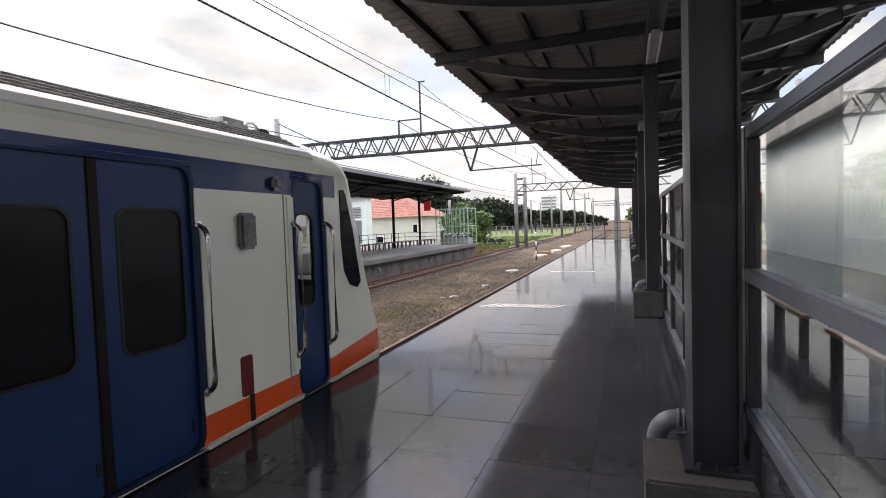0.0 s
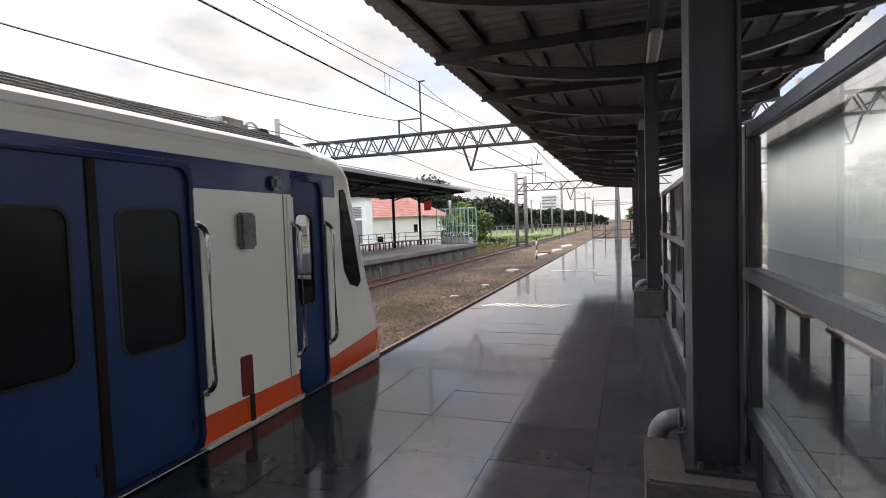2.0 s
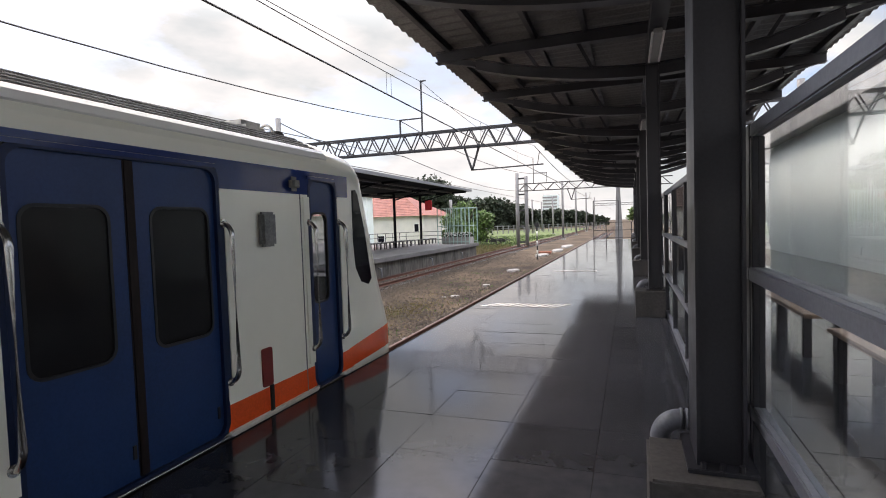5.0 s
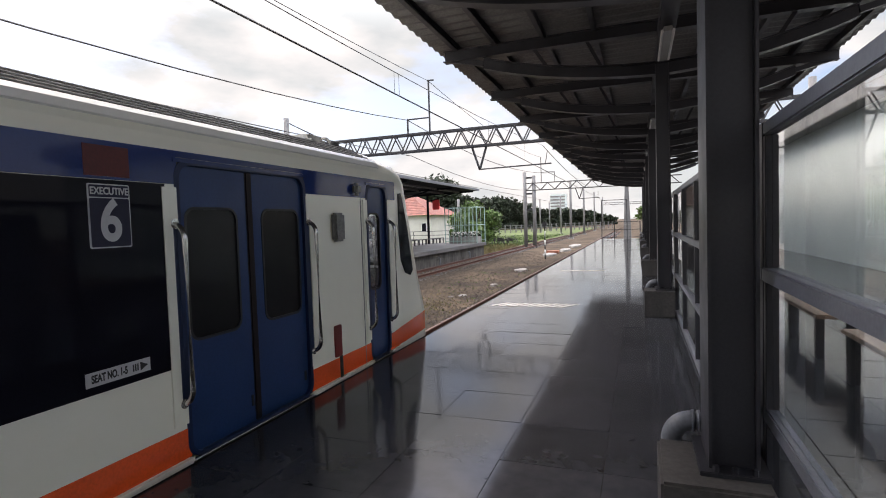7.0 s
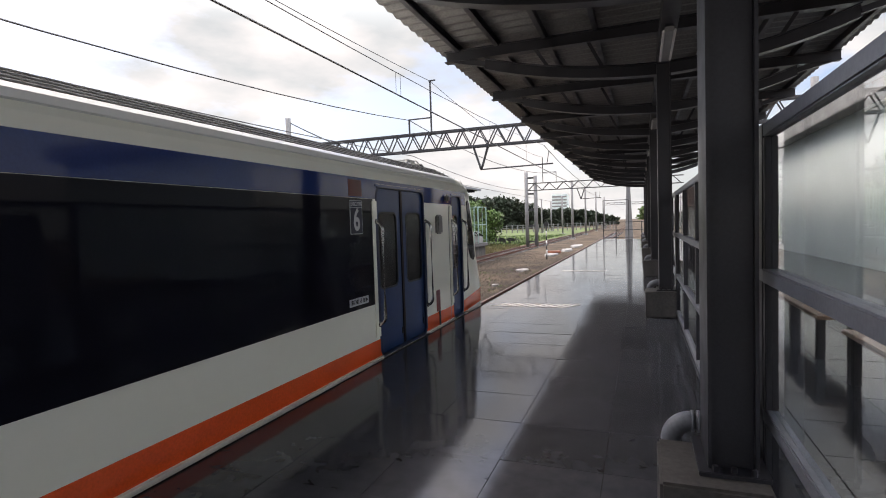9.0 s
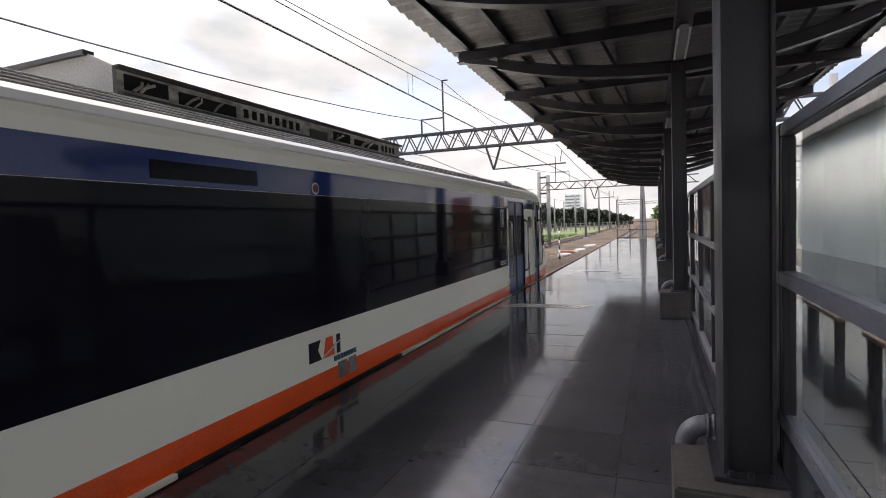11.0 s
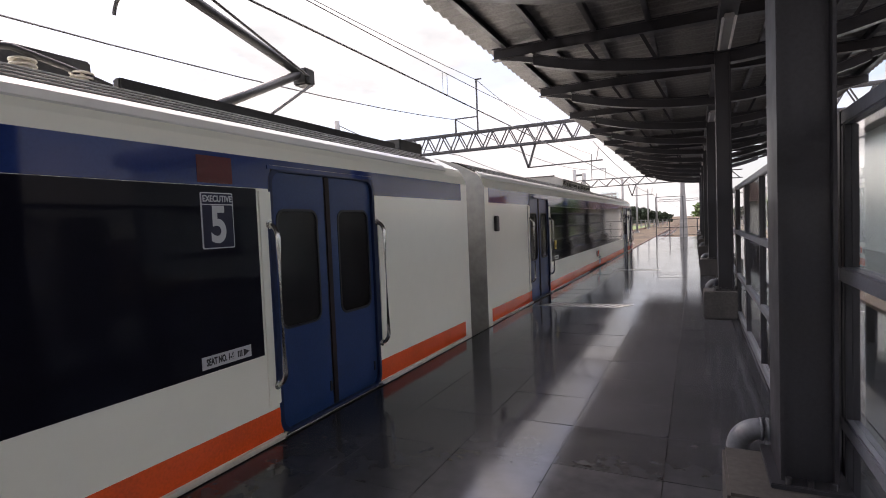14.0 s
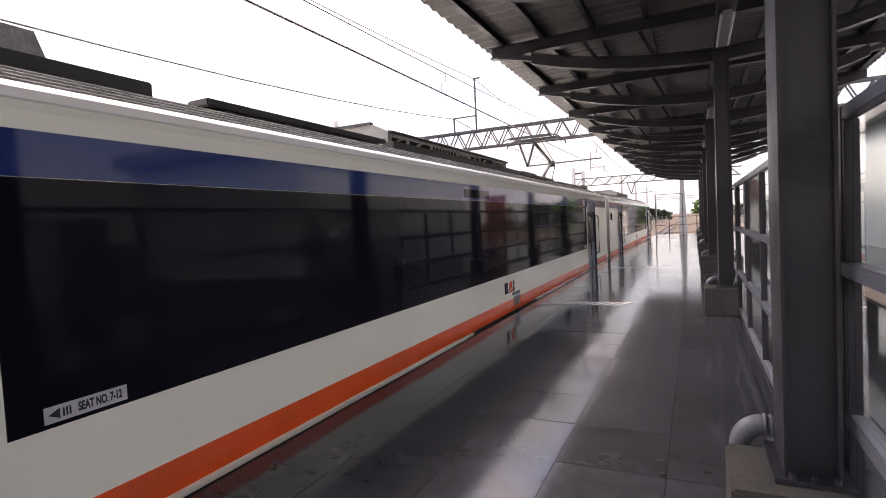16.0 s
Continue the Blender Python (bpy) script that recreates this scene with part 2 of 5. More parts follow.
def tube(bm, points, r, seg=8, caps=True):
    """A round bar along a line of points."""
    rings = []
    pts = [Vector(p) for p in points]
    for i, p in enumerate(pts):
        d = (pts[min(i + 1, len(pts) - 1)] - pts[max(i - 1, 0)]).normalized()
        side = d.cross(Vector((0, 0, 1)))
        side = side.normalized() if side.length > 1e-4 else Vector((1, 0, 0))
        up = side.cross(d)
        rings.append([bm.verts.new(p + r * (math.cos(a) * side + math.sin(a) * up)) for a in [2 * math.pi * k / seg for k in range(seg)]])
    for a, b in zip(rings, rings[1:]):
        for k in range(seg):
            f = bm.faces.new((a[k], a[(k + 1) % seg], b[(k + 1) % seg], b[k]))
            f.smooth = seg > 6
    if caps:
        bm.faces.new(rings[0][::-1])
        bm.faces.new(rings[-1])
    return bm


def bar(bm, p, q, w, h):
    """A square bar from p to q."""
    p, q = Vector(p), Vector(q)
    d = (q - p).normalized()
    side = d.cross(Vector((0, 0, 1)))
    side = side.normalized() if side.length > 1e-4 else Vector((1, 0, 0))
    up = side.cross(d)
    v = [bm.verts.new(c + a * side * w / 2 + b * up * h / 2) for c in (p, q) for a, b in ((-1, -1), (1, -1), (1, 1), (-1, 1))]
    for f in ((3, 2, 1, 0), (4, 5, 6, 7), (0, 1, 5, 4), (1, 2, 6, 5), (2, 3, 7, 6), (3, 0, 4, 7)):
        bm.faces.new([v[i] for i in f])
    return bm


def sweep(bm, pts, w, h):
    """A square bar bent along points in one plane across y."""
    rings = [[bm.verts.new((x, y + a * w / 2, z + b * h / 2)) for a, b in ((-1, -1), (1, -1), (1, 1), (-1, 1))] for x, y, z in pts]
    for a, b in zip(rings, rings[1:]):
        for i in range(4):
            bm.faces.new((a[i], a[(i + 1) % 4], b[(i + 1) % 4], b[i]))
    bm.faces.new(rings[0])
    bm.faces.new(rings[-1])
    return bm


def prism(bm, outline, y0, y1, smooth=False):
    """An outline of (x, z) drawn out along y, with ends."""
    a = [bm.verts.new((x, y0, z)) for x, z in outline]
    b = [bm.verts.new((x, y1, z)) for x, z in outline]
    k = len(a)
    for i in range(k):
        f = bm.faces.new((a[i], b[i], b[(i + 1) % k], a[(i + 1) % k]))
        f.smooth = smooth
    bm.faces.new(a)
    bm.faces.new(b[::-1])
    return bm


def plate(bm, outline, x0, x1):
    """An outline of (y, z), counter-clockwise seen from +x, from x0 out to x1."""
    a = [bm.verts.new((x0, y, z)) for y, z in outline]
    b = [bm.verts.new((x1, y, z)) for y, z in outline]
    k = len(a)
    for i in range(k):
        bm.faces.new((a[i], a[(i + 1) % k], b[(i + 1) % k], b[i]))
    bm.faces.new(b)
    bm.faces.new(a[::-1])
    return bm


def rounded(y0, y1, z0, z1, r, n=5):
    pts = []
    for cy, cz, a0 in ((y1 - r, z0 + r, -90), (y1 - r, z1 - r, 0), (y0 + r, z1 - r, 90), (y0 + r, z0 + r, 180)):
        for i in range(n + 1):
            a = radians(a0 + 90 * i / n)
            pts.append((cy + r * math.cos(a), cz + r * math.sin(a)))
    return pts


def ring_plate(bm, outer, inner, x0, x1):
    """A frame between two outlines of the same count, from x0 out to x1."""
    k = len(outer)
    o0, o1, i0, i1 = [[bm.verts.new((x, y, z)) for y, z in pts] for pts, x in ((outer, x0), (outer, x1), (inner, x0), (inner, x1))]
    for i in range(k):
        j = (i + 1) % k
        bm.faces.new((o1[i], o1[j], i1[j], i1[i]))
        bm.faces.new((o0[i], i0[i], i0[j], o0[j]))
        bm.faces.new((o0[i], o0[j], o1[j], o1[i]))
        bm.faces.new((i0[i], i1[i], i1[j], i0[j]))
    return bm


def base_of(ob):
    p = Vector((0, 0, 0))
    while ob:
        p += ob.location
        ob = ob.parent
    return p


def part(name, bm, material, parent=None, label=""):
    """Links a bmesh, written in world coordinates, as one mesh under a thing or a part."""
    if parent:
        bmesh.ops.translate(bm, verts=bm.verts[:], vec=-base_of(parent))
    bmesh.ops.recalc_face_normals(bm, faces=bm.faces[:])
    me = bpy.data.meshes.new(name)
    bm.to_mesh(me)
    bm.free()
    me.materials.append(material)
    ob = new(name, me)
    ob.parent = parent
    return tagged(ob, label) if label else ob


def thing(name, at, label, category, group="", kind=""):
    ob = new(name)
    ob.location = at
    ob.empty_display_size = 0.2
    return tagged(ob, label, category, group, kind)


def lettering(text, size, place, material, parent, name="lettering", squeeze=1.0, bold=0.0):
    """Text on a plane that faces +x, its middle at place."""
    cu = bpy.data.curves.new(name, "FONT")
    cu.body, cu.size, cu.align_x, cu.align_y, cu.extrude = text, size, "CENTER", "CENTER", 0.0008
    cu.offset = bold
    tmp = bpy.data.objects.new(name, cu)
    scene.collection.objects.link(tmp)
    me = bpy.data.meshes.new_from_object(tmp.evaluated_get(bpy.context.evaluated_depsgraph_get()))
    bpy.data.objects.remove(tmp)
    me.transform(Matrix.Translation(Vector(place) - base_of(parent)) @ Matrix(((0, 0, 1, 0), (squeeze, 0, 0, 0), (0, 1, 0, 0), (0, 0, 0, 1))))
    me.materials.clear()
    me.materials.append(material)
    ob = new(name, me)
    ob.parent = parent
    return ob


def structure(name, bm, material, label, category):
    return tagged(part(name, bm, material), label, category, kind="structure")


# ---- ground and tracks ----
bm = bmesh.new()
nx, ny = 60, 90
xs = [-60 + 80 * i / nx for i in range(nx + 1)]
ys = [-25 + 165 * (j / ny) ** 1.6 for j in range(ny + 1)]
grid = [[bm.verts.new((x, y, GROUND + 0.05 * noise.noise((x * 0.5, y * 0.5, 0)) + 0.03 * noise.noise((x * 2, y * 2, 3)))) for x in xs] for y in ys]
for j in range(ny):
    for i in range(nx):
        bm.faces.new((grid[j][i], grid[j][i + 1], grid[j + 1][i + 1], grid[j + 1][i])).smooth = True
far = [(-2500, -1500), (2500, -1500), (2500, 3000), (-2500, 3000)]
ring = [bm.verts.new((x, y, GROUND - 0.1)) for x, y in far]
inner = [bm.verts.new((x, y, GROUND - 0.1)) for x, y in ((-60, -25), (20, -25), (20, 140), (-60, 140))]
for i in range(4):
    bm.faces.new((ring[i], ring[(i + 1) % 4], inner[(i + 1) % 4], inner[i]))
structure("ground", bm, M_GRAVEL, "brown gravelly ground between and beside the tracks", "ground")


def track(x, y0, y1, label):
    root = thing("railway_track", (x, y0, RAIL - 0.15), label, "railway track", "tracks", "structure")
    for s in (-1, 1):
        bm = bmesh.new()
        c = x + s * 0.5695
        prism(bm, [(c - 0.06, RAIL - 0.14), (c + 0.06, RAIL - 0.14), (c + 0.012, RAIL - 0.11), (c + 0.012, RAIL - 0.04), (c - 0.012, RAIL - 0.04), (c - 0.012, RAIL - 0.11)], y0, y1)
        rail = part("rail", bm, M_RUST, root)
        bm = bmesh.new()
        prism(bm, [(c - 0.035, RAIL - 0.04), (c + 0.035, RAIL - 0.04), (c + 0.035, RAIL - 0.006), (c + 0.028, RAIL), (c - 0.028, RAIL), (c - 0.035, RAIL - 0.006)], y0, y1)
        part("rail_head", bm, M_RAILTOP, rail)
    bm = bmesh.new()
    y = y0 + 0.3
    while y < min(y1, 110):
        box(bm, x - 1.0, x + 1.0, y, y + 0.22, RAIL - 0.30, RAIL - 0.185)
        y += 0.5
    tagged(part("sleepers", bm, M_CONC_DARK, root), kind="stuff")


track(TRACK, -25, 300, "rusty rails on concrete sleepers beside the platform")
track(-10.95, -25, 300, "rusty rails on sleepers by the far platform")

# ---- platform ----
PX0, PX1, PY0, PY1 = -2.6, 5.3, -10.0, 39.2
bm = bmesh.new()
box(bm, PX0 + 0.12, PX1 + 3, PY0, PY1, GROUND - 0.2, -0.2)
structure("platform_wall", bm, M_CONC, "grey concrete platform body", "platform")
bm = bmesh.new()
box(bm, PX0 + 0.02, PX1 + 3, PY0, PY1, -0.2, -0.012)
platform = structure("platform", bm, M_JOINT, "platform floor of polished dark grey tiles", "platform")
bm = bmesh.new()
rbox(bm, PX0 - 0.01, PX0 + 0.022, PY0, PY1, -0.16, 0.001, 0.008)
part("edge_strip", bm, M_EDGE, platform, "black platform edge strip")

# ---- canopy ----
CX, CY, STEP = 0.33, 2.49, 5.77
EDGE_L, EDGE_R, ROOF_Z = -2.95, 3.3, 4.17
bm = bmesh.new()
y, k = -9.6, 0
rows_ = []
while y < 39.0:
    h = 0.0 if (k % 4) < 2 else 0.028
    rows_.append((y, h))
    y += (0.03, 0.10, 0.03, 0.10)[k % 4]
    k += 1
cols = [EDGE_L - 0.22, -1.4, CX, 2.0, EDGE_R + 0.1]
prev = None
for y, h in rows_:
    cur = [(bm.verts.new((x, y, ROOF_Z + 0.16 + h + 0.03 * (1 - abs(x - CX) / 3.3))), bm.verts.new((x, y, ROOF_Z + 0.158 + h + 0.03 * (1 - abs(x - CX) / 3.3) - 0.006))) for x in cols]
    if prev:
        for i in range(len(cols) - 1 if y < 26.2 else 2):
            bm.faces.new((prev[i][0], prev[i + 1][0], cur[i + 1][0], cur[i][0]))
            bm.faces.new((prev[i][1], cur[i][1], cur[i + 1][1], prev[i + 1][1]))
    prev = cur
structure("ceiling", bm, M_ROOF, "corrugated metal canopy roof over the platform", "canopy roof")


def truss(y, wings=((-1, EDGE_L), (1, EDGE_R))):
    root = thing("roof_truss", (CX, y, 3.5), "dark grey steel canopy truss with a curved lower chord", "roof truss", "canopy trusses")
    bm = bmesh.new()
    right = EDGE_R if len(wings) > 1 else CX + 0.1
    bar(bm, (EDGE_L, y, ROOF_Z - 0.02), (right, y, ROOF_Z - 0.02), 0.06, 0.15)
    part("top_chord", bm, M_STEEL, root)
    for dz in (-0.1, 0.06):
        bm = bmesh.new()
        bar(bm, (EDGE_L - 0.02, y, ROOF_Z + dz), (right, y, ROOF_Z + dz), 0.15, 0.014)
        part("chord_flange", bm, M_STEEL, root)
    for s, e in wings:
        bm = bmesh.new()
        w = abs(e - CX) - 0.65
        pts = [(CX + s * w * u, y, 3.55 + 0.42 * u ** 2.2 + 0.02 * math.sin(u * math.pi)) for u in [i / 10 for i in range(11)]]
        sweep(bm, pts, 0.05, 0.15)
        part("lower_chord", bm, M_STEEL, root)
        for dz in (-0.081, 0.081):
            bm = bmesh.new()
            sweep(bm, [(a, b, c + dz) for a, b, c in pts], 0.15, 0.014)
            part("chord_flange", bm, M_STEEL, root)
        bm = bmesh.new()
        bar(bm, pts[-1], (e + s * -0.05, y, ROOF_Z - 0.06), 0.08, 0.08)
        part("end_strut", bm, M_STEEL, root)
        for u in (3, 6):
            bm = bmesh.new()
            bar(bm, pts[u], (pts[u][0] + s * 0.25, y, ROOF_Z - 0.08), 0.05, 0.05)
            part("web", bm, M_STEEL, root)
    return root


first = truss(CY)
for i in list(range(-4, 0)) + list(range(1, 10)):
    copy_thing(first, pose(CX, CY + i * STEP / 2, 3.5))
single = truss(CY + 10 * STEP / 2, ((-1, EDGE_L),))
for i in (11, 12):
    copy_thing(single, pose(CX, CY + i * STEP / 2, 3.5))
for x in (-2.75, -2.1, -1.35, -0.6, 1.0, 1.8, 2.6, 3.15):
    bm = bmesh.new()
    prism(bm, [(x - 0.035, ROOF_Z + 0.05), (x + 0.035, ROOF_Z + 0.05), (x + 0.035, ROOF_Z + 0.06), (x - 0.025, ROOF_Z + 0.06), (x - 0.025, ROOF_Z + 0.148), (x + 0.035, ROOF_Z + 0.148), (x + 0.035, ROOF_Z + 0.156), (x - 0.035, ROOF_Z + 0.156)], -9.6, 38.9 if x < CX else 28.2)
    tagged(part("purlin", bm, M_STEEL), "dark steel purlin under the canopy roof", "purlin", "canopy purlins")
bm = bmesh.new()
box(bm, CX - 0.09, CX + 0.09, -9.5, 38.8, 3.60, 3.80)
tagged(part("ridge_beam", bm, M_STEEL), "long dark steel beam along the column row", "beam")


def column():
    root = thing("column", (CX, CY, 0), "dark grey steel column bolted on a concrete block", "column", "canopy columns")
    z0, z1 = 0.37, 3.60
    for s, n in ((-1, "flange"), (1, "flange")):
        bm = bmesh.new()
        x = CX + s * 0.085
        rbox(bm, x - 0.007, x + 0.007, CY - 0.15, CY + 0.15, z0 + 0.02, z1, 0.002)
        part(n, bm, M_STEEL, root)
    bm = bmesh.new()
    box(bm, CX - 0.077, CX + 0.077, CY - 0.006, CY + 0.006, z0 + 0.02, z1)
    part("web", bm, M_STEEL, root)
    bm = bmesh.new()
    box(bm, CX - 0.077, CX + 0.077, CY - 0.115, CY - 0.109, z0 + 0.02, z1)
    part("cover_plate", bm, M_STEEL, root)
    bm = bmesh.new()
    rbox(bm, CX - 0.13, CX + 0.13, CY - 0.19, CY + 0.19, z0, z0 + 0.02, 0.003)
    part("base_plate", bm, M_STEEL, root)
    for dx in (-0.07, 0.0, 0.07):
        bm = bmesh.new()
        tube(bm, [(CX + dx, CY - 0.172, z0 + 0.02), (CX + dx, CY - 0.172, z0 + 0.045)], 0.012, 6)
        part("bolt", bm, M_STEEL, root)
    bm = bmesh.new()
    rbox(bm, 0.05, 0.455, CY - 0.29, CY + 0.165, 0, z0, 0.012)
    part("footing", bm, M_CONC_DARK, root, "dark concrete footing block")
    return root


col = column()
for i in range(-2, 7):
    if i:
        copy_thing(col, pose(CX, CY + i * STEP, 0))


def drain(y):
    root = thing("drain_pipe", (0.16, y, 0), "grey plastic rain pipe with an elbow beside the column", "pipe", "rain pipes")
    bm = bmesh.new()
    bend = [(0.215 - 0.10 * math.sin(a), y, 0.345 + 0.10 * math.cos(a)) for a in [radians(9 * i) for i in range(11)]]
    tube(bm, bend + [(0.115, y, 0.30)], 0.046, 20)
    part("elbow", bm, M_PIPE, root)
    bm = bmesh.new()
    tube(bm, [(0.115, y, 0.305), (0.115, y, 0)], 0.041, 16)
    part("foot_pipe", bm, M_PIPE, root)
    bm = bmesh.new()
    tube(bm, [(0.36, y, 0.445), (0.21, y, 0.445)], 0.041, 16)
    part("side_pipe", bm, M_PIPE, root)
    for x in (0.205, 0.23):
        bm = bmesh.new()
        tube(bm, [(x, y, 0.445), (x + 0.012, y, 0.445)], 0.051, 20)
        part("collar", bm, M_PIPE, root)
    bm = bmesh.new()
    tube(bm, [(0.36, y, 0.41), (0.36, y, 3.6)], 0.045, 14)
    part("downpipe", bm, M_PIPE, root)
    return root


dr = drain(CY + 0.23)
for i in range(1, 7):
    copy_thing(dr, pose(0.16, CY + 0.23 + i * STEP, 0))


def batten(y):
    root = thing("ceiling_lamp", (CX, y, 3.6), "white twin-tube batten lamp under the beam, unlit", "lamp", "platform lamps")
    bm = bmesh.new()
    rbox(bm, CX - 0.05, CX + 0.05, y, y + 1.22, 3.52, 3.575, 0.008)
    part("housing", bm, M_LAMP, root)
    for s in (-1, 1):
        bm = bmesh.new()
        tube(bm, [(CX + s * 0.06, y + 0.02, 3.53), (CX + s * 0.06, y + 1.2, 3.53)], 0.016, 8)
        part("tube", bm, M_FENCE_W, root)
    return root


lamp = batten(6.55)
for i in (-1, 1, 2, 3, 4):
    copy_thing(lamp, pose(CX, 6.55 + i * STEP, 3.6))

# ---- glass screen behind the columns ----
GX = 0.50
TOPZ, MIDZ, LOWZ = 1.77, 1.165, 0.57


def screen(y0, y1, posts):
    root = thing("glass_screen", (GX, y0, 0), "waist-railed glass screen in grey metal frames", "glass screen", "glass screens")
    for z, h, n, d in ((TOPZ, 0.058, "top_rail", 0.055), (MIDZ, 0.06, "middle_rail", 0.07), (LOWZ, 0.06, "lower_rail", 0.06), (0.035, 0.06, "bottom_rail", 0.06)):
        bm = bmesh.new()
        rbox(bm, GX - d / 2, GX + d / 2, y0, y1, z - h / 2, z + h / 2, 0.006)
        part(n, bm, M_STEEL_LIGHT, root)
    for y in posts:
        bm = bmesh.new()
        rbox(bm, GX - 0.028, GX + 0.028, y - 0.02, y + 0.02, 0, TOPZ - 0.029, 0.004)
        part("post", bm, M_STEEL, root)
    bm = bmesh.new()
    rbox(bm, GX - 0.03, GX + 0.03, y0 + 0.002, y0 + 0.225, 0, TOPZ + 0.03, 0.004)
    part("end_post", bm, M_STEEL, root)
    edges = [y0 + 0.205] + list(posts) + [y1]
    for a, b in zip(edges, edges[1:]):
        if b - a < 0.1:
            continue
        for z0, z1 in ((MIDZ + 0.03, TOPZ - 0.029), (LOWZ + 0.03, MIDZ - 0.03), (0.065, LOWZ - 0.03)):
            bm = bmesh.new()
            box(bm, GX - 0.004, GX + 0.004, a + 0.02, b - 0.02, z0, z1)
            part("pane", bm, M_GLASS, root).visible_shadow = False
    return root


for i in range(-2, 6):
    a = CY + i * STEP + 0.05
    b = a + STEP
    screen(a, b, [a + 1.45, a + 2.9, a + 4.35, b - 0.02])


def bench(y0, y1):
    root = thing("bench", (1.75, y0, 0), "brown slatted bench on dark square legs", "bench", "platform benches")
    bm = bmesh.new()
    rbox(bm, 1.56, 1.95, y0, y1, 0.40, 0.44, 0.008)
    part("seat", bm, M_BENCH, root)
    for y in (y0 + 0.12, (y0 + y1) / 2, y1 - 0.12):
        for x in (1.62, 1.88):
            bm = bmesh.new()
            rbox(bm, x - 0.035, x + 0.035, y - 0.035, y + 0.035, 0.0, 0.40, 0.005)
            part("leg", bm, M_BENCH_LEG, root)
    return root


b1 = bench(5.88, 8.02)
for y in (3.1, 0.2, -2.7, 11.8, 14.8, 17.8):
    copy_thing(b1, pose(1.75, y, 0))

# ---- white station building on the other side ----
hall = thing("station_building", (9, 19, 0), "off-white plastered station building with a projecting concrete eave", "building")
bm = bmesh.new()
box(bm, PX1, PX1 + 8, 12.5, 25.2, 0, 4.0)
part("wall", bm, M_PLASTER, hall)
bm = bmesh.new()
rbox(bm, PX1 - 0.45, PX1 + 8.4, 12.1, 25.6, 4.0, 4.5, 0.02)
part("eave", bm, M_CONC, hall, "grey concrete eave")
# Unseen wall, added to hold back side light on the train.
bm = bmesh.new()
box(bm, 14.6, 14.85, -40, 12.4, GROUND - 0.2, 2.3)
structure("unseen_wall_east", bm, M_CONC, "unseen weathered grey wall added to limit the light from the east", "wall")


# ---- train ----
def profile(half, sink=0.0):
    """Half a car's section, from the foot up to the roof's middle; sink: how far a doorway lies back."""
    s = half - sink
    return [(half - 0.08, -0.42), (half, -0.30), (half, -0.02), (s, -0.018), (s, 1.88), (half, 1.882), (half, 1.93), (half - 0.03, 2.02), (half - 0.065, 2.08), (half - 0.09, 2.12), (half - 0.13, 2.145), (half - 0.40, 2.285), (half - 0.72, 2.395), (0, 2.475)]


HALF = 1.5
SIDE = TRACK + HALF


def section(sink):
    r = profile(HALF, sink)
    left = profile(HALF, 0.0)
    return [(TRACK + x, z) for x, z in r] + [(TRACK - x, z) for x, z in left[-2::-1]]


def side_panel(name, outline, material, parent, label="", proud=0.004):
    bm = bmesh.new()
    plate(bm, outline, SIDE - 0.01, SIDE + proud)
    return part(name, bm, material, parent, label)


def strip(y0, y1, z0, z1):
    return [(y0, z0), (y1, z0), (y1, z1), (y0, z1)]


